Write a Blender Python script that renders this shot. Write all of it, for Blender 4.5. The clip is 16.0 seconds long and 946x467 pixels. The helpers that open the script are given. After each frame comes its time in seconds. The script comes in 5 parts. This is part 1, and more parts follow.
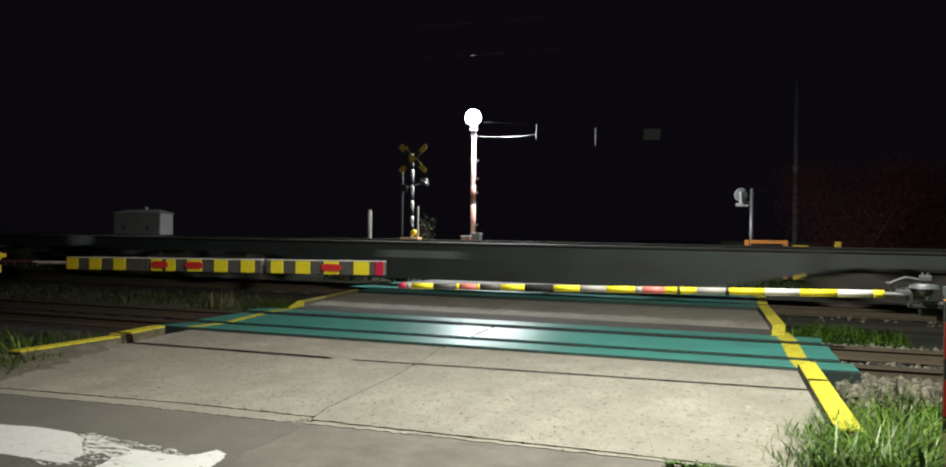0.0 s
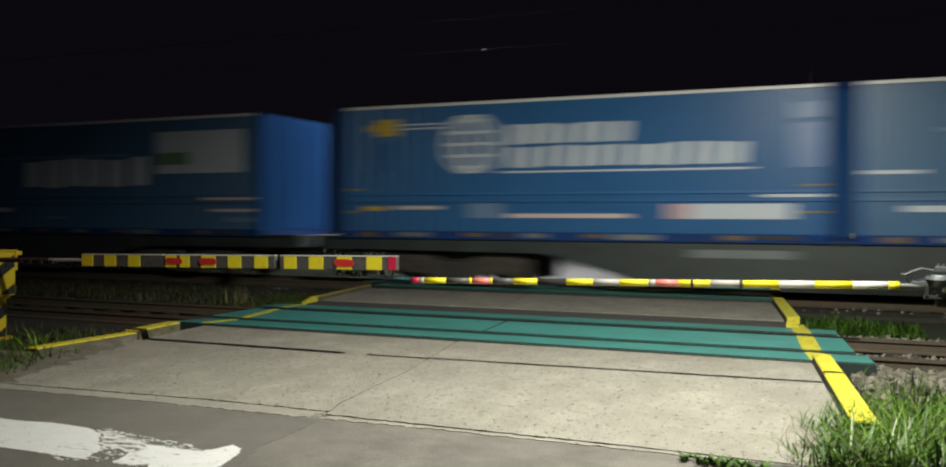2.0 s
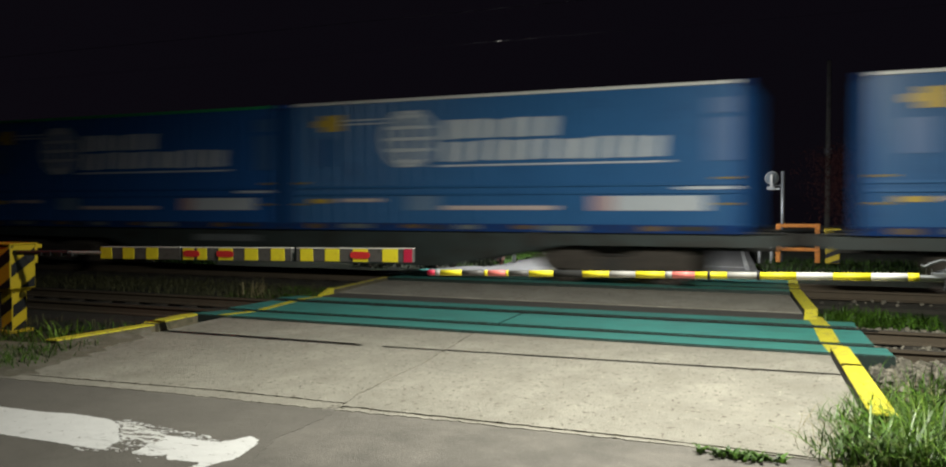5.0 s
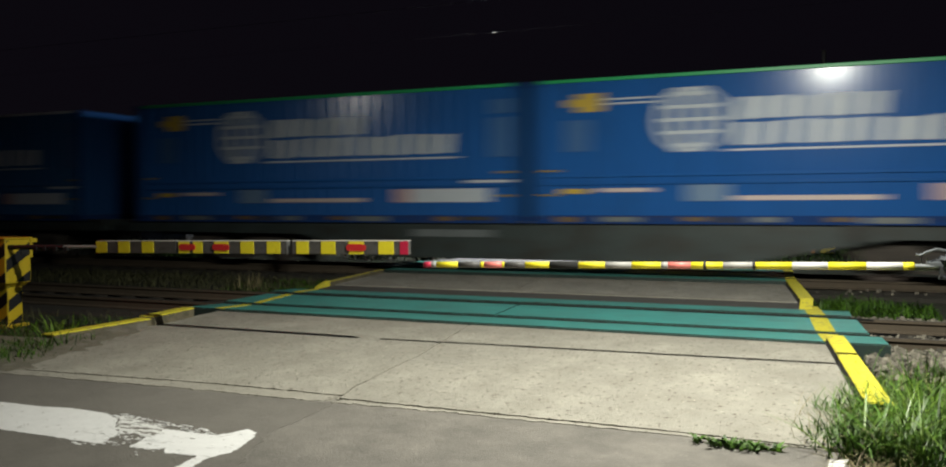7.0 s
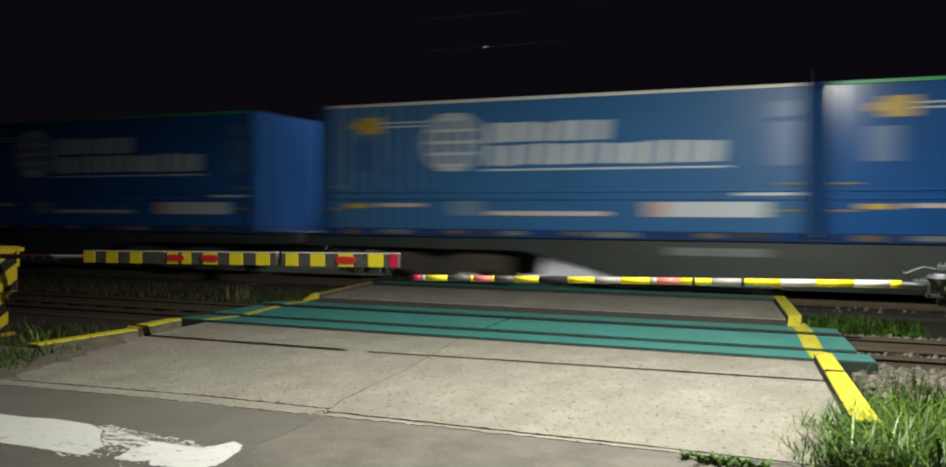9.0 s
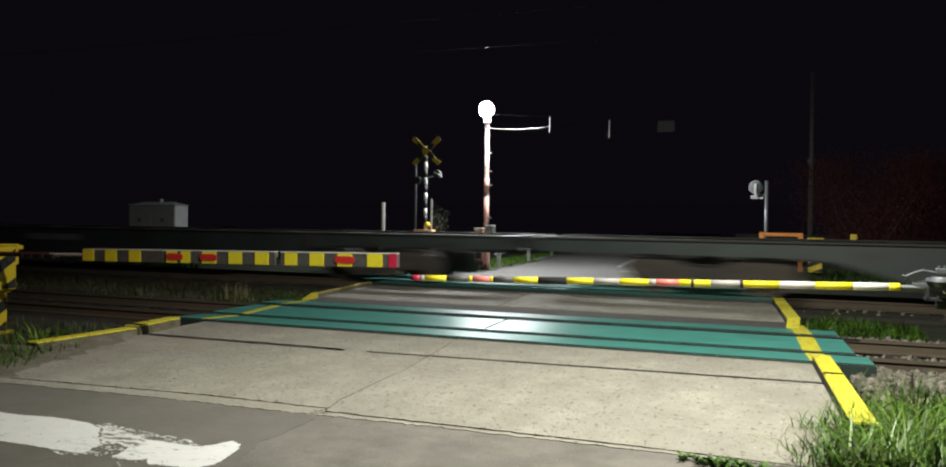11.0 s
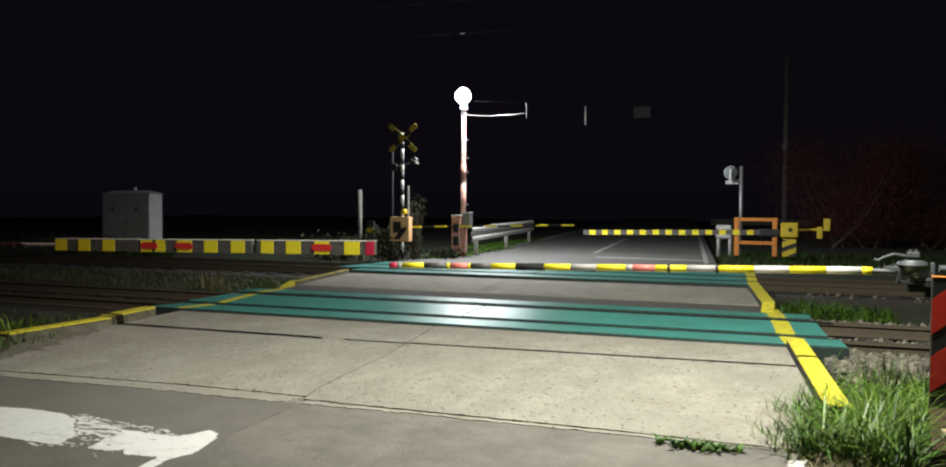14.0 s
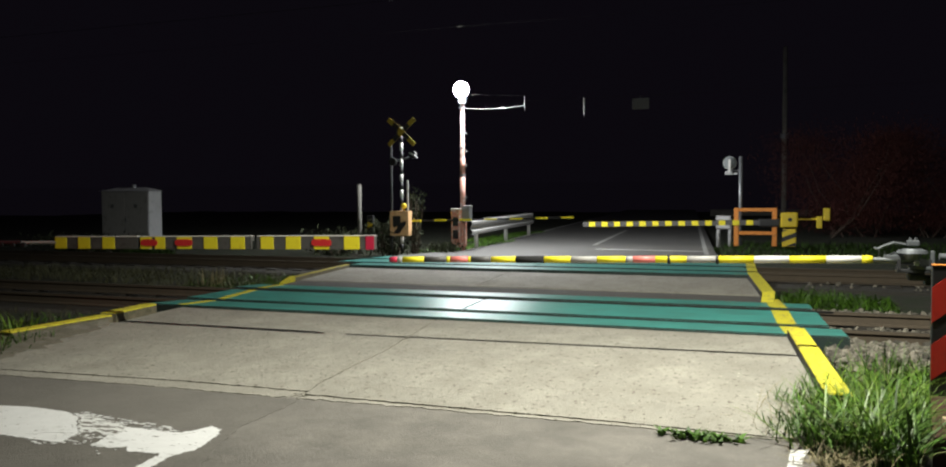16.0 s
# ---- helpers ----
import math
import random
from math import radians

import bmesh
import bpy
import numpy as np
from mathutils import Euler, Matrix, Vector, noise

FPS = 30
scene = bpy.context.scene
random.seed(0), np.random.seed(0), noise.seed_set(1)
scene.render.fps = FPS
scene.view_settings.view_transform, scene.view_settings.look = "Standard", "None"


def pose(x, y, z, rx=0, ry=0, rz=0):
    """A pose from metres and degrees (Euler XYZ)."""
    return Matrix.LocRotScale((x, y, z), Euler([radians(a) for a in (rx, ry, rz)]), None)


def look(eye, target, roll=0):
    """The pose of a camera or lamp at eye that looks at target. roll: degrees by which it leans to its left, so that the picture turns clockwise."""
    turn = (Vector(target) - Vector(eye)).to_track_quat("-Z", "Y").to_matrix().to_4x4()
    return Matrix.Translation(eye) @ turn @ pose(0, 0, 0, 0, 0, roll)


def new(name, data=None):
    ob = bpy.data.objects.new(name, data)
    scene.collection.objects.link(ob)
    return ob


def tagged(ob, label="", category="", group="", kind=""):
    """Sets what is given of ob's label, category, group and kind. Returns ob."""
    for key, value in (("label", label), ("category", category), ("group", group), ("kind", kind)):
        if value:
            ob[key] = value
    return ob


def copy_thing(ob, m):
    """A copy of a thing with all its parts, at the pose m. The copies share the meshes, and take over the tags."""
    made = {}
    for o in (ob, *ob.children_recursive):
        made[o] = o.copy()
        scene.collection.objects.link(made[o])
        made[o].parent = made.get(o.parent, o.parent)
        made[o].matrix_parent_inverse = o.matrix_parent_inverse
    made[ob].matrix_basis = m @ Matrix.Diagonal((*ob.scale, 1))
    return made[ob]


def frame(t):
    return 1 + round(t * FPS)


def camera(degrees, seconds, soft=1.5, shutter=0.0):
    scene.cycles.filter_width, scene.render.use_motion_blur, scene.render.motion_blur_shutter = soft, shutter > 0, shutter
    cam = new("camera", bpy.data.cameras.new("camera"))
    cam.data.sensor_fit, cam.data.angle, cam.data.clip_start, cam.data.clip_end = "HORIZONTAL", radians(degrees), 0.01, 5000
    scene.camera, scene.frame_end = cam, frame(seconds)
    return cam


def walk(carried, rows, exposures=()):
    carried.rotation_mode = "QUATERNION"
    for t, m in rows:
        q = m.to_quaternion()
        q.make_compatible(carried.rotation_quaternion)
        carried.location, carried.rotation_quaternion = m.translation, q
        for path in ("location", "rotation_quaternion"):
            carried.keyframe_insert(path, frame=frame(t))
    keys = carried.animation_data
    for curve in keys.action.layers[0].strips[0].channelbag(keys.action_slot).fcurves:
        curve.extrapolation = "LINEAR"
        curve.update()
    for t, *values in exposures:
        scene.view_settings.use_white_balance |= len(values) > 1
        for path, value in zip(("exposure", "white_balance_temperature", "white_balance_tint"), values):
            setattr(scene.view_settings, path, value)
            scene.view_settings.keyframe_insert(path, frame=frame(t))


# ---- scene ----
cam = camera(56.72, 16.0, soft=2.0, shutter=0.6)
EYE = (0.0, 0.0, 1.448)
TURNS = [
    (0.0, -0.699, -0.615, 21.803), (0.5, -0.76, -0.573, 22.066), (1.0, -1.056, -0.356, 22.526), (1.5, -0.875, -0.186, 22.452),
    (2.0, -1.078, -0.164, 22.606), (2.5, -1.014, -0.079, 22.796), (3.0, -1.165, -0.189, 23.081), (3.5, -1.356, -0.068, 23.474),
    (4.0, -1.42, -0.082, 23.543), (6.5, -2.057, 0.108, 23.705), (7.0, -2.132, 0.307, 23.354), (7.5, -1.488, 0.244, 23.037),
    (8.0, -1.41, -0.141, 23.013), (8.5, -1.322, -0.217, 22.805), (9.0, -1.239, -0.315, 22.715), (11.5, -1.212, -0.808, 22.537),
    (12.0, -1.221, -0.792, 22.117), (12.5, -1.417, -0.66, 22.173), (13.0, -1.528, -0.487, 22.217), (13.5, -1.91, -0.388, 21.734),
    (14.0, -2.058, -0.308, 21.177), (14.5, -2.138, -0.077, 20.699), (15.0, -2.359, 0.167, 20.798), (15.5, -2.428, 0.341, 21.135),
    (16.0, -2.489, 0.341, 21.136)]
walk(cam, [(t, pose(*EYE, 90 + p, r, y)) for t, p, r, y in TURNS])

# ---- world and lights ----
world = bpy.data.worlds.new("night_sky")
scene.world = world
world.use_nodes = True
world.node_tree.nodes["Background"].inputs[0].default_value = (0.62, 0.49, 0.8, 1)
world.node_tree.nodes["Background"].inputs[1].default_value = 0.0053


# the street light over the near approach, out of view above
def spot(name, place, target, watts, colour, radius, cone, blend):
    data = bpy.data.lights.new(name, "SPOT")
    data.energy, data.color, data.shadow_soft_size = watts, colour, radius
    data.spot_size, data.spot_blend = radians(cone), blend
    ob = new(name, data)
    ob.matrix_basis = look(place, target)
    return ob


spot("street_light", (-0.5, 6.25, 5.0), (-0.9, 8.25, 0.0), 2700, (0.98, 0.97, 0.855), 0.025, 154, 0.7)
# the downward beam of the far street lamp
spot("far_street_light", (-7.3, 20.6, 3.9), (-6.9, 21.4, 0.0), 1500, (0.97, 0.99, 1.0), 0.12, 168, 0.35)
# the red crossing signal beside the near approach, out of view
spot("signal_light", (-10.9, 6.6, 2.7), (-9.1, 7.9, 0.5), 32, (1.0, 0.04, 0.05), 0.12, 88, 0.8)

Z_FAR = 0.08          # level of the far track and the road beyond
Y_NEAR, Y_FAR = 10.71, 16.525
TRAIN_SPEED, WAGON = 23.2, 20.4


# ---- materials ----
def mat(name, colour, rough=0.6, metal=0.0, vary=0.25, scale=4.0, fine=60.0, bump=0.15, stain=None, stain_at=0.62, emit=0.0, island=0.0,
        objrand=0.0, stretch=(1, 1, 1), spec=0.5, soft_stain=0.08, dist=0.004, pits=None, pit_scale=45.0, pit_at=0.66):
    m = bpy.data.materials.new(name)
    m.use_nodes = True
    nt = m.node_tree
    n, l = nt.nodes, nt.links
    b = n["Principled BSDF"]
    b.inputs["Roughness"].default_value, b.inputs["Metallic"].default_value = rough, metal
    b.inputs["Specular IOR Level"].default_value = spec
    if emit:
        b.inputs["Emission Color"].default_value = (*colour, 1)
        b.inputs["Emission Strength"].default_value = emit
        b.inputs["Base Color"].default_value = (*colour, 1)
        return m
    co = n.new("ShaderNodeTexCoord")
    mp = n.new("ShaderNodeMapping")
    mp.inputs["Scale"].default_value = stretch
    l.new(co.outputs["Object"], mp.inputs["Vector"])

    def noise_tex(s, detail=5.0):
        t = n.new("ShaderNodeTexNoise")
        t.inputs["Scale"].default_value, t.inputs["Detail"].default_value, t.inputs["Roughness"].default_value = s, detail, 0.62
        l.new(mp.outputs["Vector"], t.inputs["Vector"])
        return t.outputs["Fac"]

    def math_node(op, a, c):
        q = n.new("ShaderNodeMath")
        q.operation = op
        for i, v in enumerate((a, c)):
            if isinstance(v, (int, float)):
                q.inputs[i].default_value = v
            else:
                l.new(v, q.inputs[i])
        return q.outputs[0]

    big, small = noise_tex(scale), noise_tex(fine, 3.0)
    f = math_node("ADD", math_node("MULTIPLY", big, 0.45), math_node("MULTIPLY", small, 0.3))
    f = math_node("ADD", f, math_node("MULTIPLY", noise_tex(math.sqrt(scale * fine), 4.0), 0.25))
    f = math_node("ADD", math_node("MULTIPLY", math_node("SUBTRACT", f, 0.5), 4 * vary), 1.0)
    if island:
        g = n.new("ShaderNodeNewGeometry")
        f = math_node("MULTIPLY", f, math_node("ADD", 1 - island / 2, math_node("MULTIPLY", g.outputs["Random Per Island"], island)))
    if objrand:
        g = n.new("ShaderNodeObjectInfo")
        f = math_node("MULTIPLY", f, math_node("ADD", 1 - objrand / 2, math_node("MULTIPLY", g.outputs["Random"], objrand)))
    hsv = n.new("ShaderNodeHueSaturation")
    hsv.inputs["Color"].default_value = (*colour, 1)
    l.new(f, hsv.inputs["Value"])
    out = hsv.outputs["Color"]
    if stain:
        s = noise_tex(scale * 2.3, 8.0)
        ramp = n.new("ShaderNodeMapRange")
        ramp.inputs["From Min"].default_value, ramp.inputs["From Max"].default_value = stain_at - soft_stain, stain_at + soft_stain
        l.new(s, ramp.inputs["Value"])
        mix = n.new("ShaderNodeMix")
        mix.data_type = "RGBA"
        l.new(ramp.outputs["Result"], mix.inputs["Factor"])
        l.new(out, mix.inputs["A"])
        mix.inputs["B"].default_value = (*stain, 1)
        out = mix.outputs["Result"]
    if pits:
        s = noise_tex(pit_scale, 2.0)
        ramp = n.new("ShaderNodeMapRange")
        ramp.inputs["From Min"].default_value, ramp.inputs["From Max"].default_value = pit_at - 0.015, pit_at + 0.03
        l.new(s, ramp.inputs["Value"])
        mix = n.new("ShaderNodeMix")
        mix.data_type = "RGBA"
        l.new(ramp.outputs["Result"], mix.inputs["Factor"])
        l.new(out, mix.inputs["A"])
        mix.inputs["B"].default_value = (*pits, 1)
        out = mix.outputs["Result"]
    l.new(out, b.inputs["Base Color"])
    r = math_node("ADD", math_node("MULTIPLY", math_node("SUBTRACT", big, 0.5), 0.35 * min(rough, 0.6)), rough)
    l.new(r, b.inputs["Roughness"])
    if bump:
        bp = n.new("ShaderNodeBump")
        bp.inputs["Strength"].default_value, bp.inputs["Distance"].default_value = bump, dist
        l.new(small, bp.inputs["Height"])
        l.new(bp.outputs["Normal"], b.inputs["Normal"])
    return m


M = {
    "concrete": mat("concrete", (0.315, 0.298, 0.252), 0.85, vary=0.46, scale=1.1, fine=52, bump=1.0, stain=(0.25, 0.235, 0.195), stain_at=0.56, soft_stain=0.14, dist=0.016, stretch=(1, 0.7, 1), pits=(0.14, 0.126, 0.1), pit_scale=22, pit_at=0.625),
    "old_concrete": mat("old_concrete", (0.26, 0.25, 0.22), 0.9, vary=0.3, scale=2.0, fine=45, bump=0.5, stain=(0.13, 0.13, 0.11)),
    "asphalt": mat("asphalt", (0.175, 0.162, 0.142), 0.85, vary=0.42, scale=1.1, fine=70, bump=1.0, stain=(0.12, 0.112, 0.098), stain_at=0.56, soft_stain=0.14, dist=0.008, pits=(0.28, 0.26, 0.23), pit_scale=55, pit_at=0.68),
    "dark_asphalt": mat("dark_asphalt", (0.07, 0.066, 0.058), 0.9, vary=0.35, scale=2.5, fine=70, bump=0.8),
    "far_asphalt": mat("far_asphalt", (0.118, 0.116, 0.11), 0.7, vary=0.25, scale=1.0, fine=60, bump=0.5),
    "green_panel": mat("green_panel", (0.075, 0.325, 0.285), 0.35, vary=0.38, scale=1.8, fine=34, bump=0.25, stain=(0.08, 0.2, 0.175), stain_at=0.57, stretch=(0.4, 2.5, 1)),
    "panel_side_shade": mat("panel_side_shade", (0.02, 0.035, 0.03), 0.6),
    "road_white": mat("road_white", (0.68, 0.68, 0.67), 0.75, vary=0.16, scale=7, fine=60, bump=0.5, stain=(0.26, 0.245, 0.22), stain_at=0.64, soft_stain=0.02),
    "worn_white": mat("worn_white", (0.66, 0.66, 0.64), 0.75, vary=0.12, scale=5.5, fine=60, bump=0.4, stain=(0.15, 0.138, 0.118), stain_at=0.53, soft_stain=0.012, stretch=(0.5, 2.0, 1)),
    "kerb_yellow": mat("kerb_yellow", (0.67, 0.6, 0.045), 0.55, vary=0.14, scale=6, fine=70, bump=0.4, stain=(0.4, 0.33, 0.1), stain_at=0.6, soft_stain=0.02, pits=(0.16, 0.14, 0.06), pit_scale=26, pit_at=0.66),
    "worn_yellow": mat("worn_yellow", (0.45, 0.38, 0.04), 0.7, vary=0.2, scale=6, fine=60, bump=0.4, stain=(0.2, 0.19, 0.13), stain_at=0.54, soft_stain=0.05),
    "dull_black": mat("dull_black", (0.014, 0.014, 0.014), 0.75, vary=0.3, bump=0.3),
    "steel": mat("steel", (0.085, 0.072, 0.056), 0.55, 0.2, vary=0.2, scale=8, stretch=(0.15, 4, 4), bump=0.05),
    "rail_rust": mat("rail_rust", (0.085, 0.066, 0.045), 0.85, vary=0.35, scale=7, fine=60, bump=0.5),
    "ballast": mat("ballast", (0.05, 0.046, 0.037), 0.95, vary=0.5, scale=9, fine=50, bump=1.0, dist=0.03),
    "stone": mat("stone", (0.155, 0.142, 0.113), 0.9, vary=0.25, scale=20, fine=120, bump=0.4, island=1.3),
    "soil": mat("soil", (0.032, 0.03, 0.02), 0.95, vary=0.5, scale=1.2, fine=25, bump=1.0, stain=(0.02, 0.032, 0.01), stain_at=0.5, dist=0.03),
    "grass": mat("grass", (0.046, 0.105, 0.008), 0.5, vary=0.15, scale=3, fine=30, bump=0.0, island=1.5, spec=0.3),
    "dry_grass": mat("dry_grass", (0.2, 0.17, 0.085), 0.7, vary=0.2, scale=3, fine=30, bump=0.0, island=0.9),
    "dark_leaf": mat("dark_leaf", (0.028, 0.034, 0.016), 0.7, vary=0.2, scale=3, bump=0.0, island=0.9, spec=0.2),
    "russet_leaf": mat("russet_leaf", (0.075, 0.027, 0.023), 0.9, vary=0.2, scale=3, bump=0.0, island=0.35, spec=0.05),
    "bark": mat("bark", (0.08, 0.06, 0.045), 0.9, vary=0.4, scale=8, bump=0.8),
    "bar_yellow": mat("bar_yellow", (0.76, 0.65, 0.02), 0.62, vary=0.08, scale=9, fine=90, bump=0.05, stain=(0.5, 0.36, 0.02), stain_at=0.68),
    "bar_grey": mat("bar_grey", (0.085, 0.082, 0.078), 0.5, vary=0.3, scale=9, fine=70, bump=0.1, stain=(0.05, 0.048, 0.045), stain_at=0.6),
    "bar_light": mat("bar_light", (0.34, 0.33, 0.31), 0.62, vary=0.2, scale=9, fine=70, bump=0.1),
    "bar_white": mat("bar_white", (0.62, 0.61, 0.58), 0.62, vary=0.12, scale=9, fine=70, bump=0.05),
    "bar_black": mat("bar_black", (0.016, 0.016, 0.016), 0.95, vary=0.3, bump=0.3),
    "bar_red": mat("bar_red", (0.55, 0.03, 0.03), 0.4, vary=0.12, bump=0.05),
    "bar_pink": mat("bar_pink", (0.72, 0.2, 0.17), 0.45, vary=0.15, bump=0.05),
    "crimson": mat("crimson", (0.5, 0.02, 0.06), 0.4, vary=0.1, bump=0.05),
    "galvanised": mat("galvanised", (0.24, 0.25, 0.26), 0.42, 0.5, vary=0.18, scale=12, bump=0.1),
    "dark_iron": mat("dark_iron", (0.03, 0.03, 0.032), 0.6, 0.3, vary=0.3, bump=0.3),
    "gate_yellow": mat("gate_yellow", (0.62, 0.46, 0.02), 0.45, vary=0.15, scale=5, bump=0.1, stain=(0.2, 0.13, 0.03), stain_at=0.68, soft_stain=0.04),
    "gate_black": mat("gate_black", (0.015, 0.015, 0.016), 0.5, vary=0.3, bump=0.1),
    "gate_orange": mat("gate_orange", (0.62, 0.22, 0.035), 0.55, vary=0.18, scale=5, bump=0.15, stain=(0.2, 0.08, 0.03), stain_at=0.66),
    "board_red": mat("board_red", (0.52, 0.03, 0.018), 0.35, vary=0.15, scale=3, bump=0.08, stain=(0.34, 0.025, 0.018), stain_at=0.62),
    "cabinet_grey": mat("cabinet_grey", (0.42, 0.43, 0.43), 0.6, vary=0.18, scale=2, bump=0.05, stain=(0.28, 0.28, 0.27), stain_at=0.62),
    "guard_white": mat("guard_white", (0.42, 0.42, 0.41), 0.5, vary=0.2, scale=3, bump=0.1, stain=(0.24, 0.2, 0.16), stain_at=0.66),
    "post_paint": mat("post_paint", (0.5, 0.4, 0.36), 0.6, vary=0.25, scale=5, bump=0.2, stain=(0.42, 0.12, 0.07), stain_at=0.55, stretch=(1, 1, 0.3)),
    "post_red": mat("post_red", (0.42, 0.18, 0.13), 0.6, vary=0.3, scale=6, bump=0.2, stain=(0.46, 0.4, 0.37), stain_at=0.56),
    "wood": mat("wood", (0.42, 0.3, 0.2), 0.8, vary=0.25, scale=6, stretch=(0.3, 3, 3)),
    "lamp_glow": mat("lamp_glow", (0.96, 0.98, 1.0), emit=560.0),
    "wagon_grey": mat("wagon_grey", (0.037, 0.05, 0.049), 0.55, vary=0.45, scale=1.6, bump=0.05, stain=(0.03, 0.03, 0.026), stain_at=0.56, objrand=0.2),
    "wagon_dark": mat("wagon_dark", (0.04, 0.038, 0.035), 0.8, vary=0.4, scale=4, bump=0.3),
    "wheel_steel": mat("wheel_steel", (0.1, 0.08, 0.07), 0.5, 0.6, vary=0.3, bump=0.2),
    "blue": mat("blue", (0.019, 0.106, 0.355), 0.19, vary=0.14, scale=1.0, fine=25, bump=0.03, stain=(0.024, 0.085, 0.24), stain_at=0.62, objrand=0.15, spec=0.4, stretch=(2.2, 1, 0.4)),
    "steel_blue": mat("steel_blue", (0.05, 0.135, 0.26), 0.4, vary=0.1, scale=1.0, fine=25, bump=0.02, stain=(0.04, 0.1, 0.18), stain_at=0.68, objrand=0.15),
    "deep_blue": mat("deep_blue", (0.012, 0.05, 0.19), 0.8, vary=0.25, bump=0.05, spec=0.08, stain=(0.03, 0.04, 0.09), stain_at=0.55),
    "print_white": mat("print_white", (0.54, 0.59, 0.65), 0.45, vary=0.14, scale=2, bump=0.0),
    "print_pale": mat("print_pale", (0.15, 0.24, 0.38), 0.45, vary=0.08, bump=0.0),
    "print_pink": mat("print_pink", (0.6, 0.5, 0.48), 0.45, vary=0.08, bump=0.0),
    "print_red": mat("print_red", (0.48, 0.34, 0.36), 0.45, vary=0.08, bump=0.0),
    "print_yellow": mat("print_yellow", (0.58, 0.4, 0.06), 0.45, vary=0.08, bump=0.0),
    "print_green": mat("print_green", (0.15, 0.27, 0.14), 0.45, vary=0.08, bump=0.0),
    "rail_white": mat("rail_white", (0.7, 0.7, 0.68), 0.4, vary=0.1, bump=0.02),
    "rail_green": mat("rail_green", (0.03, 0.42, 0.14), 0.4, vary=0.1, bump=0.02),
    "cable": mat("cable", (0.2, 0.2, 0.2), 0.6, 0.3, vary=0.1, bump=0.0),
    "wire": mat("wire", (0.01, 0.01, 0.009), 0.9, vary=0.1, bump=0.0, spec=0.1),
    "door_blue": mat("door_blue", (0.02, 0.08, 0.24), 0.9, vary=0.15, scale=2, bump=0.05, spec=0.02, objrand=0.15),
    "grass_lit": mat("grass_lit", (0.12, 0.2, 0.025), 0.4, vary=0.15, scale=3, bump=0.0, island=0.9, spec=0.3),
    "kerb_face": mat("kerb_face", (0.15, 0.13, 0.085), 0.9, vary=0.35, scale=4, fine=50, bump=0.5, stain=(0.09, 0.085, 0.05), stain_at=0.55),
    "cast_grey": mat("cast_grey", (0.13, 0.14, 0.15), 0.45, 0.4, vary=0.25, scale=12, bump=0.15),
    "mid_blue": mat("mid_blue", (0.034, 0.13, 0.315), 0.36, vary=0.12, scale=1.0, fine=25, bump=0.02, stain=(0.028, 0.09, 0.22), stain_at=0.66, objrand=0.15, spec=0.3),
    "cross_yellow": mat("cross_yellow", (0.34, 0.24, 0.02), 0.6, vary=0.3, scale=5, bump=0.1, stain=(0.14, 0.1, 0.03), stain_at=0.6),
    "grey_post": mat("grey_post", (0.13, 0.125, 0.11), 0.9, vary=0.3, scale=4, bump=0.4),
    "panel_grey": mat("panel_grey", (0.15, 0.17, 0.175), 0.5, vary=0.1, bump=0.0),
    "dim_grass": mat("dim_grass", (0.07, 0.072, 0.03), 0.8, vary=0.3, scale=2, bump=0.0, island=0.9),
    "tip_white": mat("tip_white", (0.72, 0.72, 0.71), 0.75, vary=0.15, scale=7, fine=60, bump=0.5, stain=(0.16, 0.148, 0.13), stain_at=0.635, soft_stain=0.015, stretch=(0.6, 1.9, 1)),
    "print_faint": mat("print_faint", (0.055, 0.14, 0.33), 0.4, vary=0.1, bump=0.0),
    "plate_brown": mat("plate_brown", (0.16, 0.1, 0.03), 0.6, vary=0.3, bump=0.05),
    "asphalt_patch": mat("asphalt_patch", (0.138, 0.128, 0.112), 0.85, vary=0.35, scale=1.4, fine=70, bump=1.0, stain=(0.16, 0.15, 0.13), stain_at=0.6, soft_stain=0.12, dist=0.008, pits=(0.24, 0.22, 0.19), pit_scale=55, pit_at=0.68),
    "maroon": mat("maroon", (0.06, 0.016, 0.012), 0.6, vary=0.35, scale=5, bump=0.3, stain=(0.03, 0.012, 0.01), stain_at=0.55),
    "far_green": mat("far_green", (0.03, 0.058, 0.012), 0.8, vary=0.3, scale=2, bump=0.0, island=0.9, spec=0.1),
    "chip": mat("chip", (0.34, 0.32, 0.27), 0.8, vary=0.2, scale=20, bump=0.2, island=1.2),
    "rail_oily": mat("rail_oily", (0.016, 0.015, 0.013), 0.85, vary=0.3, bump=0.2, spec=0.2),
    "line_white": mat("line_white", (0.4, 0.4, 0.38), 0.8, vary=0.25, scale=6, fine=50, bump=0.4, stain=(0.18, 0.18, 0.17), stain_at=0.6, soft_stain=0.04),
    "sleeper": mat("sleeper", (0.04, 0.034, 0.027), 0.95, vary=0.4, scale=6, bump=0.6, stain=(0.02, 0.018, 0.015), stain_at=0.55),
    "shade_sheet": mat("shade_sheet", (0.135, 0.124, 0.09), 0.95, vary=0.45, scale=3.0, fine=60, bump=1.0, stain=(0.2, 0.185, 0.15), stain_at=0.56, soft_stain=0.1, dist=0.01),
    "bogie_brown": mat("bogie_brown", (0.07, 0.06, 0.05), 0.85, vary=0.4, scale=5, bump=0.3, stain=(0.035, 0.03, 0.026), stain_at=0.55),
    "case_tan": mat("case_tan", (0.66, 0.4, 0.2), 0.6, vary=0.2, scale=5, bump=0.15, stain=(0.4, 0.22, 0.1), stain_at=0.6),
}


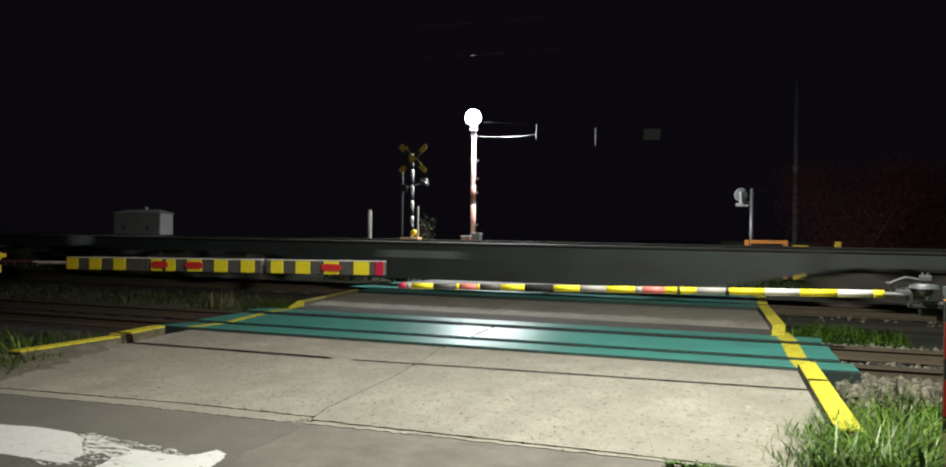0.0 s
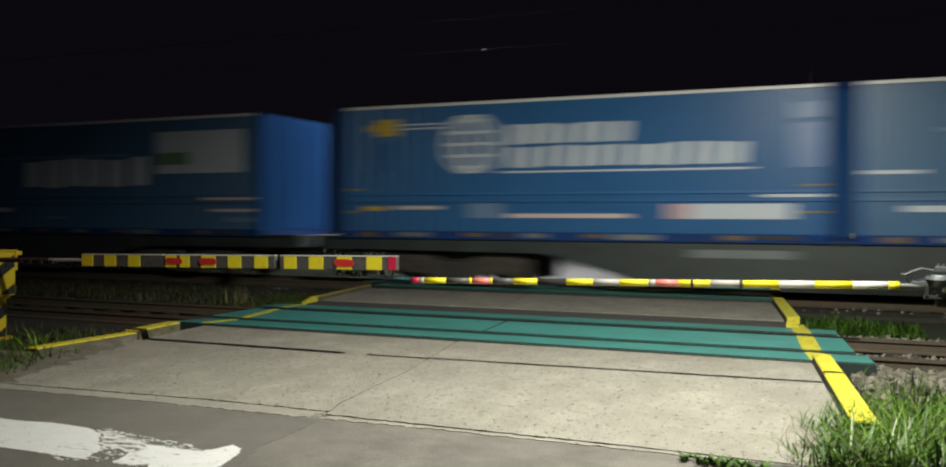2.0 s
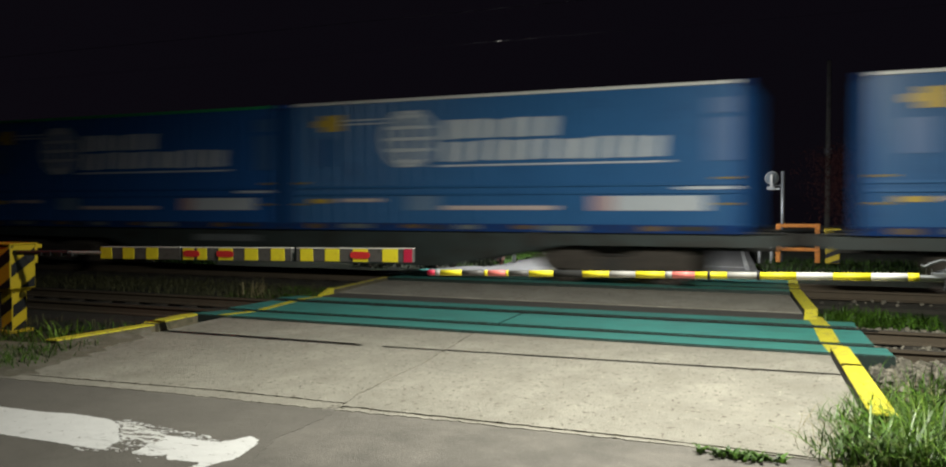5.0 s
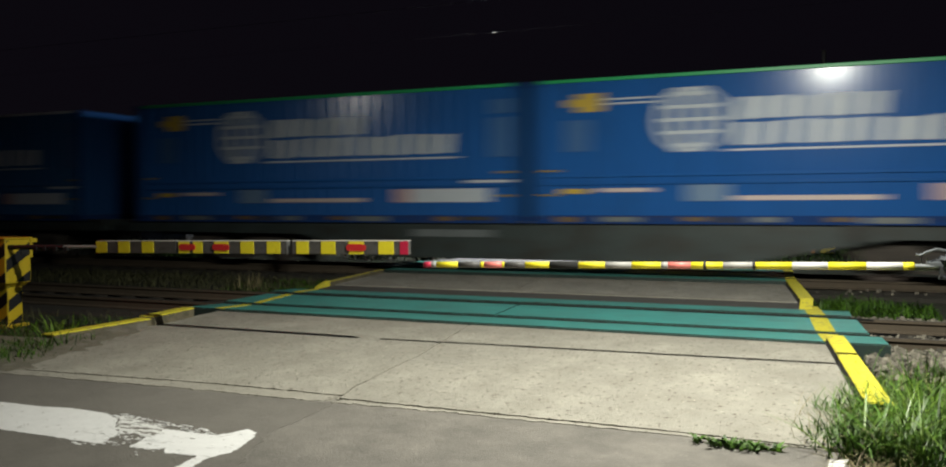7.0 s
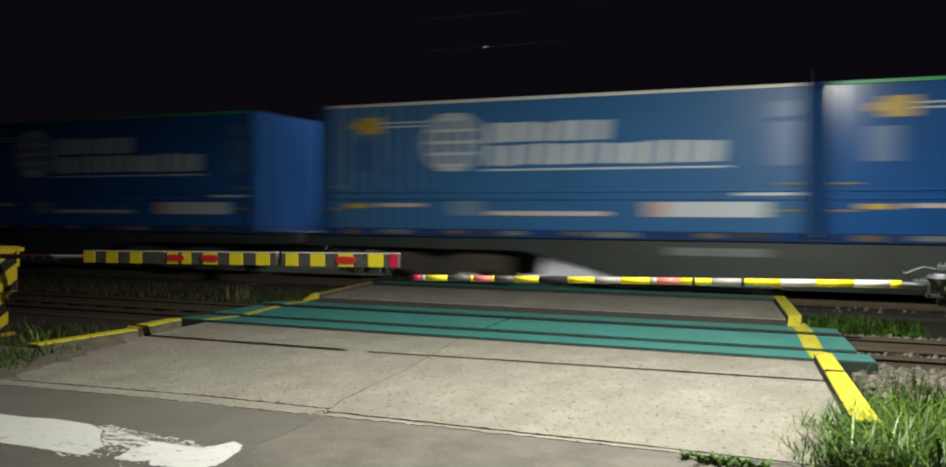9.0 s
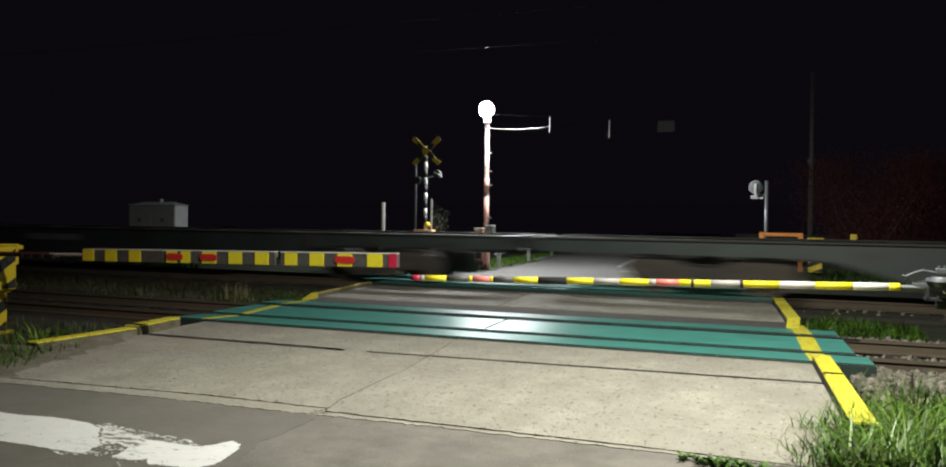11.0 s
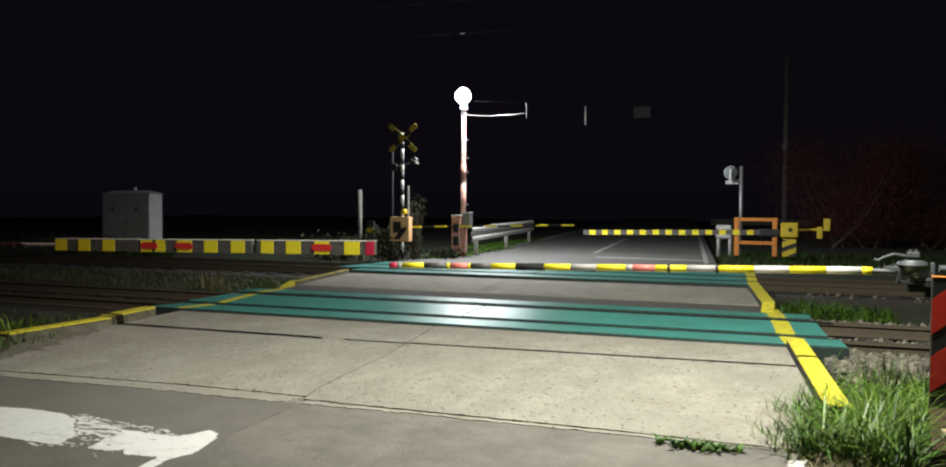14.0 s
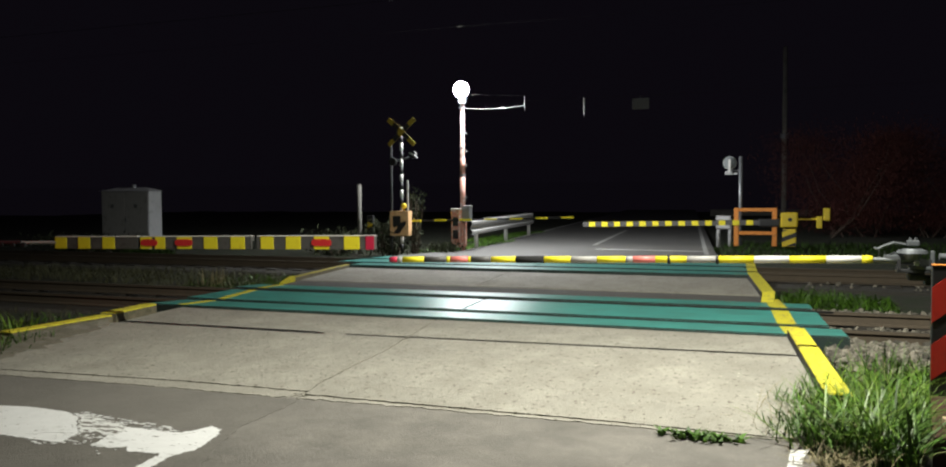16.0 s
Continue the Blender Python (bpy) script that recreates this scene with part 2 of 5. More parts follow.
# ---- builders ----
def box(bm, x0, x1, y0, y1, z0, z1, bevel=0.0):
    got = bmesh.ops.create_cube(bm, size=1.0, matrix=Matrix.Translation(((x0 + x1) / 2, (y0 + y1) / 2, (z0 + z1) / 2)) @ Matrix.Diagonal((x1 - x0, y1 - y0, z1 - z0, 1)))
    if bevel:
        edges = {e for v in got["verts"] for e in v.link_edges}
        bmesh.ops.bevel(bm, geom=list(edges), offset=bevel, segments=2, affect="EDGES", profile=0.6)
    return bm


def tube(bm, a, b, r0, r1=None, seg=14, caps=True):
    a, b = Vector(a), Vector(b)
    d = b - a
    turn = d.to_track_quat("Z", "Y").to_matrix().to_4x4()
    bmesh.ops.create_cone(bm, cap_ends=caps, segments=seg, radius1=r0, radius2=r0 if r1 is None else r1, depth=d.length,
                          matrix=Matrix.Translation((a + b) / 2) @ turn)
    return bm


def ball(bm, c, r, flat=(1, 1, 1), u=16, v=10):
    bmesh.ops.create_uvsphere(bm, u_segments=u, v_segments=v, radius=r, matrix=Matrix.Translation(c) @ Matrix.Diagonal((*flat, 1)))
    return bm


def prism(bm, outline, a0, a1, axis="y"):
    """The outline (pairs) drawn out from a0 to a1 along an axis."""
    def spot(p, a):
        return (p[0], a, p[1]) if axis == "y" else ((a, p[0], p[1]) if axis == "x" else (p[0], p[1], a))
    lo = [bm.verts.new(spot(p, a0)) for p in outline]
    hi = [bm.verts.new(spot(p, a1)) for p in outline]
    k = len(outline)
    bm.faces.new(lo), bm.faces.new(hi)
    for i in range(k):
        bm.faces.new((lo[i], lo[(i + 1) % k], hi[(i + 1) % k], hi[i]))
    bmesh.ops.recalc_face_normals(bm, faces=bm.faces)
    return bm


def B():
    return bmesh.new()


def mesh_of(name, bm, material, smooth=False):
    data = bpy.data.meshes.new(name)
    bm.to_mesh(data)
    bm.free()
    data.materials.append(material if not isinstance(material, str) else M[material])
    if smooth:
        data.polygons.foreach_set("use_smooth", [True] * len(data.polygons))
    return data


def part(name, bm, material, parent, label="", smooth=False):
    ob = new(name, mesh_of(name, bm, material, smooth))
    ob.parent = parent
    if label:
        tagged(ob, label)
    return ob


def thing(name, place, label, category, group="", turn=0.0):
    ob = new(name)
    ob.empty_display_size = 0.2
    ob.matrix_basis = pose(*place, 0, 0, turn)
    return tagged(ob, label, category, group)


def structure(name, bm, material, label, category="", smooth=False):
    ob = new(name, mesh_of(name, bm, material, smooth))
    return tagged(ob, label, category or name.replace("_", " "), kind="structure")


# ---- ground, road, tracks ----
def height(x, y):
    return 0.05 * noise.noise(Vector((x * 0.35, y * 0.35, 3.1))) + 0.02 * noise.noise(Vector((x * 1.7, y * 1.7, 7.7)))


def sheet(x0, x1, y0, y1, z, step, rough=1.0):
    bm = B()
    nx, ny = max(2, round((x1 - x0) / step)), max(2, round((y1 - y0) / step))
    grid = [[bm.verts.new((x0 + (x1 - x0) * i / nx, y0 + (y1 - y0) * j / ny, 0)) for i in range(nx + 1)] for j in range(ny + 1)]
    for row in grid:
        for v in row:
            v.co.z = z + rough * height(v.co.x, v.co.y)
    for j in range(ny):
        for i in range(nx):
            bm.faces.new((grid[j][i], grid[j][i + 1], grid[j + 1][i + 1], grid[j + 1][i]))
    return bm


structure("ground", sheet(-1500, 1500, -1500, 1500, -0.62, 60, 1.0), "soil", "dark open ground stretching away into the night")
structure("verge_near", sheet(0.02, 40, -14, 9.0, -0.1, 0.6), "soil", "dark earth verge beside the crossing")
structure("verge_side", sheet(-45, -7.85, 5.3, 9.0, -0.1, 0.5), "soil", "dim weedy verge beside the approach")
structure("verge_middle", sheet(-45, 40, 12.2, 15.0, -0.14, 0.6), "soil", "dim strip of earth between the tracks")
structure("verge_far", sheet(-60, 60, 18.1, 75, -0.06, 1.5, 1.6), "soil", "dark grassy ground beyond the tracks")


def slab(name, corners, z0, z1, material, label, category):
    bm = B()
    prism(bm, corners, z0, z1, "z")
    edges = [e for e in bm.edges if all(v.co.z > (z0 + z1) / 2 for v in e.verts)]
    bmesh.ops.bevel(bm, geom=edges, offset=0.012, segments=2, affect="EDGES")
    return structure(name, bm, material, label, category)


# added wall that glows faintly in the sky colour to hide the horizon edge
m_backdrop_glow = mat("distance", (0.62, 0.49, 0.8), emit=0.0048)
m_backdrop_glow.node_tree.nodes["Principled BSDF"].inputs["Base Color"].default_value = (0.0, 0.0, 0.0, 1)
m_backdrop_glow.node_tree.nodes["Principled BSDF"].inputs["Specular IOR Level"].default_value = 0.0
structure("backdrop", box(B(), -260, 260, 78, 79, -0.7, 2.6), m_backdrop_glow, "plain faintly glowing backdrop in the sky colour beyond the fields", "backdrop")


slab("road", [(-60, -30), (2.2, -30), (2.2, 4.2), (0.06, 4.9), (-0.05, 5.41), (-3.3, 5.43), (-3.5, 5.41), (-4.7, 5.4), (-6.2, 5.3), (-7.95, 5.18), (-60, 5.18)], -0.4, -0.004, "asphalt", "grey worn asphalt road surface", "road")
# the concrete approach in two slabs, with an open joint between them
def jagged(a, b, step, amp, seed):
    """Points from a to b, broken up as a worn edge is; b is left to the next run."""
    rnd = random.Random(seed)
    a, b = Vector(a), Vector(b)
    n = max(1, int((b - a).length / step))
    side = (b - a).orthogonal().normalized()
    return [tuple(a.lerp(b, k / n) + side * rnd.gauss(0, amp) * (k > 0)) for k in range(n)]


front_1 = jagged((-7.95, 5.31), (-6.4, 5.432), 0.05, 0.006, 61) + jagged((-6.4, 5.432), (-4.63, 5.568), 0.045, 0.007, 62) + jagged((-4.63, 5.568), (-3.5, 5.572), 0.04, 0.008, 63) + [(-3.468, 5.585)]
slab("approach_slab_1", front_1 + jagged((-3.545, 5.84), (-3.66, 6.74), 0.06, 0.005, 71) + jagged((-3.66, 6.74), (-3.71, 7.29), 0.06, 0.005, 72) + jagged((-3.71, 7.29), (-4.098, 9.42), 0.07, 0.005, 73) + [(-4.098, 9.42), (-7.75, 9.42), (-7.62, 8.0)],
     -0.4, 0.0, "concrete", "pale worn concrete approach slab", "pavement")
front_2 = jagged((-3.46, 5.475), (-1.2, 5.475), 0.05, 0.006, 64) + jagged((-1.2, 5.475), (0.03, 5.43), 0.06, 0.005, 65) + [(0.03, 5.43)]
slab("approach_slab_2", front_2 + [(0.06, 7.0), (-0.2, 9.42), (-4.094, 9.42), (-3.706, 7.29), (-3.656, 6.74), (-3.54, 5.84)], -0.4, 0.003, "concrete", "pale worn concrete approach slab", "pavement")
# crumbling strip between the road and the first slab
strip = jagged((-7.95, 5.12), (-6.2, 5.24), 0.07, 0.008, 66) + jagged((-6.2, 5.24), (-4.7, 5.325), 0.05, 0.009, 67) + jagged((-4.7, 5.325), (-3.47, 5.335), 0.04, 0.014, 68)
back = jagged((-3.475, 5.565), (-4.63, 5.557), 0.05, 0.006, 69) + jagged((-4.63, 5.557), (-7.95, 5.3), 0.05, 0.005, 70)
slab("edge_strip_1", strip + back, -0.2, 0.001, "concrete", "crumbling pale mortar strip along the slab edge", "pavement")
strip = jagged((-3.455, 5.345), (-2.4, 5.38), 0.04, 0.012, 74) + jagged((-2.4, 5.38), (0.03, 5.395), 0.05, 0.009, 75)
back = jagged((0.03, 5.428), (-1.2, 5.472), 0.06, 0.005, 76) + jagged((-1.2, 5.472), (-3.455, 5.472), 0.05, 0.006, 77)
slab("edge_strip_2", strip + back, -0.2, 0.001, "concrete", "crumbling pale mortar strip along the slab edge", "pavement")
slab("middle_slab_1", [(-8.1, 12.75), (-4.9, 12.75), (-5.22, 15.33), (-8.65, 15.33)], -0.4, 0.03, "concrete", "concrete slab between the tracks", "pavement")
slab("middle_slab_2", [(-4.897, 12.75), (-0.62, 12.75), (-1.0, 15.33), (-5.217, 15.33)], -0.4, 0.032, "concrete", "concrete slab between the tracks", "pavement")
slab("asphalt_strip", [(-8.0, 12.0), (-0.58, 12.0), (-0.62, 12.745), (-8.1, 12.745)], -0.4, 0.022, "dark_asphalt", "dark patched asphalt strip along the track", "road")
slab("far_road", [(-8.9, 17.95), (-1.35, 17.95), (-1.9, 19.9), (-2.1, 21.2), (-11.0, 90), (-16.9, 90), (-8.1, 20.6), (-8.6, 19.2)], -0.4, Z_FAR, "far_asphalt", "grey asphalt road running on beyond the crossing", "road")


def line(name, a, b, width, z, material, label):
    a, b = Vector(a), Vector(b)
    n = (b - a).orthogonal().normalized() * width / 2
    bm = B()
    prism(bm, [tuple(a + n), tuple(b + n), tuple(b - n), tuple(a - n)], z - 0.004, z + 0.004, "z")
    return structure(name, bm, material, label, "road marking")


line("stop_line", (-5.05, 21.65), (-2.3, 21.38), 0.22, Z_FAR, "line_white", "thin white painted stop line")
line("edge_line_1", (-8.0, 20.5), (-11.5, 48), 0.14, Z_FAR, "line_white", "white painted edge line of the road")
line("edge_line_2", (-2.22, 20.4), (-5.6, 47), 0.1, Z_FAR, "line_white", "white painted edge line of the road")
line("centre_line", (-5.5, 23.4), (-6.6, 33.2), 0.13, Z_FAR, "line_white", "white painted centre line")
# worn arrow marking on the near asphalt: a broad band with ragged ends and a thin tail
def ragged(pts, step, amp, seed):
    """The outline with its edges broken up, as paint wears."""
    rnd = random.Random(seed)
    out = []
    for p, q in zip(pts, pts[1:] + pts[:1]):
        p, q = Vector(p), Vector(q)
        n = max(1, int((q - p).length / step))
        side = (q - p).orthogonal().normalized()
        out += [tuple(p.lerp(q, k / n) + side * rnd.uniform(-amp, amp) * (k > 0)) for k in range(n)]
    return out


def paint(name, pts, z, material, label, step=0.05, amp=0.006, seed=1):
    bm = B()
    top = [bm.verts.new((x, y, z)) for x, y in ragged(pts, step, amp, seed)]
    f = bm.faces.new(top)
    if f.normal.z < 0 or sum(a.co.x * b.co.y - b.co.x * a.co.y for a, b in zip(top, top[1:] + top[:1])) < 0:
        f.normal_flip()
    ext = bmesh.ops.extrude_face_region(bm, geom=[f])
    for v in ext["geom"]:
        if isinstance(v, bmesh.types.BMVert):
            v.co.z -= 0.006
    bmesh.ops.recalc_face_normals(bm, faces=bm.faces)
    return structure(name, bm, material, label, "road marking")


paint("road_patch", [(-7.9, 5.1), (-6.2, 5.225), (-4.7, 5.31), (-3.6, 5.33), (-3.4, 5.3), (-3.36, 4.96), (-3.36, 4.6), (-3.21, 4.15), (-3.05, 3.8), (-3.0, 3.2), (-4.6, 3.3), (-7.3, 3.6)], -0.002, "asphalt_patch", "darker asphalt patch in the road", 0.03, 0.022, 54)
paint("arrow_marking", [(-7.4, 4.43), (-5.283, 4.467), (-5.052, 4.512), (-4.704, 4.493), (-4.613, 4.456), (-4.5, 4.4), (-4.42, 4.3), (-4.33, 4.21), (-4.219, 4.119), (-4.17, 4.0), (-4.144, 3.907), (-4.233, 3.902), (-4.633, 3.911), (-7.2, 3.9)],
      0.0, "road_white", "white painted road marking, cracked at its edge", 0.022, 0.007, 51)
paint("arrow_worn_marking", [(-4.6, 4.463), (-4.402, 4.48), (-4.269, 4.395), (-4.143, 4.392), (-4.012, 4.315), (-3.95, 4.2), (-3.99, 4.116), (-4.134, 4.18), (-4.205, 4.125), (-4.32, 4.222), (-4.41, 4.31), (-4.49, 4.402)],
      -0.001, "worn_white", "flaking white road marking worn down to the asphalt", 0.018, 0.013, 52)
paint("arrow_tip_marking", [(-4.02, 4.315), (-3.834, 4.318), (-3.609, 4.326), (-3.558, 4.433), (-3.533, 4.518), (-3.417, 4.469), (-3.355, 4.346), (-3.284, 4.062), (-3.318, 3.974), (-3.336, 3.895), (-3.3, 3.711), (-3.29, 3.5),
                            (-3.37, 3.5), (-3.377, 3.683), (-3.423, 3.923), (-3.521, 3.913), (-3.644, 3.906), (-3.7, 3.975), (-3.771, 3.923), (-3.925, 3.92), (-3.952, 4.017), (-3.988, 4.116), (-3.96, 4.2)],
      0.0, "tip_white", "white painted arrow tip with a ragged edge", 0.018, 0.011, 53)
# loose flakes of paint round the worn part and along the edges
rnd = random.Random(57)
bm = B()
for _ in range(170):
    if rnd.random() < 0.55:
        cx, cy = rnd.uniform(-4.5, -3.7), rnd.gauss(4.05, 0.1)
    else:
        k = rnd.random()
        cx, cy = -4.6 + 1.05 * k, 4.5 - 0.18 * k + rnd.gauss(0, 0.03)
    r = rnd.uniform(0.005, 0.022)
    prism(bm, [(cx + r * rnd.uniform(0.5, 1.9) * math.cos(a), cy + r * rnd.uniform(0.4, 0.9) * math.sin(a)) for a in (0.2, 1.1, 2.2, 3.3, 4.2, 5.3)], -0.007, 0.0008, "z")
tagged(structure("paint_flakes", bm, "road_white", "loose white flakes of worn road paint", "road marking"), kind="stuff")
bm = B()
prism(bm, [(-0.1, 5.2), (-0.0, 5.255), (-0.035, 5.03), (-0.03, 4.8), (-0.11, 4.8)], -0.008, 0.0, "z")
structure("edge_marking", bm, "worn_white", "scrap of white paint at the road edge", "road marking")


def track(y, z, tag, cant, across):
    """Two rails on ballast; the farther rail lies higher by the cant of the curve."""
    prof = [(-0.06, 0), (0.06, 0), (0.06, 0.012), (0.01, 0.03), (0.008, 0.11), (0.0325, 0.12), (0.03, 0.15), (-0.03, 0.15), (-0.0325, 0.12), (-0.008, 0.11), (-0.01, 0.03), (-0.06, 0.012)]
    for s in (-1, 1):
        bm = B()
        zr = z + (cant if s > 0 else 0.0)
        prism(bm, [(y + s * 0.566 + p, zr - 0.15 + q) for p, q in prof], -70, 70, "x")
        rail = structure("rail_" + tag + ("_a" if s < 0 else "_b"), bm, "rail_rust", "rusty steel railway rail with a worn head", "rail")
        head = B()
        for x0, x1 in ((-70, across[0]), (across[1], 70)):
            box(head, x0, x1, y + s * 0.566 - 0.027, y + s * 0.566 + 0.027, zr - 0.001, zr + 0.002)
        part("rail_head", head, "steel", rail, "polished running surface")
        # inside the crossing the groove's shade is put into the rail head colour
        part("crossing_rail_head", box(B(), *across, y + s * 0.566 - 0.034, y + s * 0.566 + 0.034, zr - 0.02, zr + 0.002), "rail_oily", rail, "rail head black with oil and dirt in the crossing")
    bm = B()
    prism(bm, [(y - 2.2, z - 0.6), (y + 2.2, z - 0.6), (y + 1.5, z - 0.17 + cant), (y - 1.5, z - 0.17)], -70, 70, "x")
    structure("ballast_" + tag, bm, "ballast", "grey crushed-stone ballast under the rails", "ballast")
    bm = B()
    for i in range(-40, 41):
        if -8.3 < i * 0.62 < 0.2:
            continue
        tie = [(y - 1.0, z - 0.3), (y + 1.0, z - 0.3 + cant), (y + 1.0, z - 0.152 + 1.4 * cant), (y - 1.0, z - 0.152 - 0.4 * cant)]
        prism(bm, tie, i * 0.62 - 0.11, i * 0.62 + 0.11, "x")
    tagged(structure("sleepers_" + tag, bm, "sleeper", "dirty dark timber sleepers half sunk in ballast", "sleepers"), kind="stuff")


CANT = 0.045
track(Y_NEAR, -0.015, "near", CANT, (-8.2, 0.25))
track(Y_FAR, Z_FAR, "far", 0.0, (-8.9, -0.95))


def panel_run(spans, cuts, deck):
    """Green crossing panels between and beside the rails, in lengths that butt together; each slopes from z0 to z1."""
    for (y0, z0, y1, z1, xa, xb, ca, cb), at in zip(spans, cuts):
        xs = [xa, *at, xb]
        for i in range(len(xs) - 1):
            a, b = xs[i] + 0.006, xs[i + 1] - 0.006
            bm = B()
            o = [(a, y0), (b, y0), (b, y1), (a, y1)]
            if i == 0:
                o[0] = (a + ca[0], y0)
                o[3] = (a + ca[1], y1)
            if i == len(xs) - 2:
                o[1] = (b - cb[0], y0)
                o[2] = (b - cb[1], y1)
            prism(bm, o, -0.14, 0.1, "z")
            top = [v for v in bm.verts if v.co.z > 0.0]
            for v in top:
                v.co.z = z0 + (z1 - z0) * (v.co.y - y0) / (y1 - y0) + 0.004
            bmesh.ops.bevel(bm, geom=[e for e in bm.edges if all(v in top for v in e.verts)], offset=0.012, segments=2, affect="EDGES")
            # upright sides get a near-black green: the gaps' shade painted in
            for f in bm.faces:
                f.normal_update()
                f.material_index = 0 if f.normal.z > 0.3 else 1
            part("panel", bm, "green_panel", deck).data.materials.append(M["panel_side_shade"])


cuts = ((), (-4.13,), ())
decks = [tagged(new(n), "glossy green rubber crossing panels between and beside the rails", "crossing deck", kind="structure") for n in ("crossing_deck_1", "crossing_deck_2")]
panel_run([(9.33, 0.03, 10.04, 0.0, -8.3, 0.37, (0, 0.05), (0, 0.05)), (10.27, 0.0, 11.13, 0.034, -8.42, 0.2, (0, 0.16), (0, 0.12)), (11.36, 0.045, 11.95, 0.03, -8.4, 0.02, (0, 0.08), (0, 0.02))], cuts, decks[0])
panel_run([(15.36, Z_FAR, 15.9, Z_FAR, -8.6, -0.85, (0, 0), (0, 0.1)), (16.12, Z_FAR, 16.94, Z_FAR, -9.3, -0.95, (0, 0.2), (0, 0.2)), (17.15, Z_FAR, 17.9, Z_FAR, -9.1, -1.0, (0, 0.1), (0, 0.1))], ((), (-5.0,), ()), decks[1])
# dark filler between panel and rail
bm = B()
for y, z0, x0, x1, cant in ((Y_NEAR, -0.015, -8.0, 0.1, CANT), (Y_FAR, Z_FAR, -9.0, -1.0, 0.0)):
    for s in (-1, 1):
        z = z0 + (cant if s > 0 else 0.0)
        c = y + s * 0.566
        box(bm, x0, x1, min(c - s * 0.035, c - s * 0.15), max(c - s * 0.035, c - s * 0.15), z - 0.14, z - 0.02)
structure("flangeway", bm, "dull_black", "dark flangeway groove beside the rail")


def kerb(pts, w, h, name, material, side, label, face="kerb_face"):
    """A kerb of quads along pts; its painted top is a part of its own."""
    made = []
    for i in range(len(pts) - 1):
        a, b = Vector(pts[i]), Vector(pts[i + 1])
        d = (b - a).normalized()
        nrm = Vector((-d.y, d.x)) * side * w
        a, b = a + d * 0.006, b - d * 0.006
        bm = B()
        prism(bm, [tuple(a), tuple(b), tuple(b + nrm), tuple(a + nrm)], -0.2, h - 0.012, "z")
        ob = structure(name, bm, face, label, "kerb")
        bm = B()
        prism(bm, [tuple(a - nrm * 0.02), tuple(b - nrm * 0.02), tuple(b + nrm * 1.02), tuple(a + nrm * 1.02)], h - 0.014, h, "z")
        bmesh.ops.bevel(bm, geom=[e for e in bm.edges if all(v.co.z > h - 0.005 for v in e.verts)], offset=0.008, segments=2, affect="EDGES")
        part("painted_top", bm, material, ob, "yellow painted kerb top")
        made.append(ob)
    return made


kerb([(-7.58, 6.55), (-7.55, 7.925)], 0.16, 0.09, "kerb_side", "kerb_yellow", 1, "low concrete kerb with a yellow painted top")
kerb([(-7.51, 7.93), (-7.63, 8.72)], 0.2, 0.115, "kerb_side", "kerb_yellow", 1, "low concrete kerb with a yellow painted top")
# rounded far end of the kerb
bm = tube(B(), (-7.7335, 8.71, -0.15), (-7.7335, 8.71, 0.1), 0.1, seg=20)
ob = structure("kerb_end", bm, "kerb_face", "rounded concrete kerb end", "kerb")
bm = tube(B(), (-7.7335, 8.71, 0.1), (-7.7335, 8.71, 0.113), 0.103, 0.096, 20)
part("painted_top", bm, "kerb_yellow", ob, "yellow painted kerb top")
bm = B()
prism(bm, [(12.25, -0.05), (12.61, -0.05), (12.61, 0.112), (12.54, 0.112), (12.25, 0.03)], -8.16, -8.085, "x")
structure("kerb_middle", bm, "kerb_yellow", "short sloped yellow painted kerb block", "kerb")
kerb([(-8.09, 12.62), (-8.55, 15.3)], 0.1, 0.1, "kerb_back", "worn_yellow", 1, "low kerb with faded yellow paint")
# the kerbs on the right have near-black side faces
kerb([(0.105, 6.3), (-0.1, 8.2), (-0.22, 9.3)], 0.165, 0.105, "kerb_right", "kerb_yellow", -1, "raised kerb with bright yellow top and dark side", "dull_black")
kerb([(-0.62, 12.4), (-0.99, 15.3)], 0.17, 0.13, "kerb_right_back", "kerb_yellow", -1, "raised yellow painted kerb between the tracks", "dull_black")


# soft shade against the near kerb and slab corner, laid as a dark sheet
rnd = random.Random(81)
bm = B()
rows = []
for k in range(25):
    u = k / 24
    y = 5.28 + 2.55 * u
    x0, x1 = -8.4 if y < 6.5 else -7.535, -6.55 - 0.92 * u + 0.05 * rnd.gauss(0, 1)
    rows.append([bm.verts.new((x0 + (x1 - x0) * q, y, 0.05 * (1 - q) ** 1.3 + 0.006 * rnd.random() * (q < 1) - 0.012 * (q == 1) + 0.002)) for q in (0, 0.3, 0.5, 0.65, 0.78, 0.88, 0.95, 1)])
for p, q in zip(rows, rows[1:]):
    for i in range(7):
        bm.faces.new((p[i], p[i + 1], q[i + 1], q[i]))
structure("washed_earth", bm, "shade_sheet", "dark sheet standing in for soft shade on the slab beside the kerb", "earth", True)


# sloped yellow end of the kerb between the tracks
bm = B()
prism(bm, [(12.02, -0.05), (12.405, -0.05), (12.405, 0.128), (12.36, 0.128), (12.02, 0.012)], -0.61, -0.45, "x")
structure("kerb_ramp", bm, "kerb_yellow", "sloped yellow painted kerb end", "kerb")


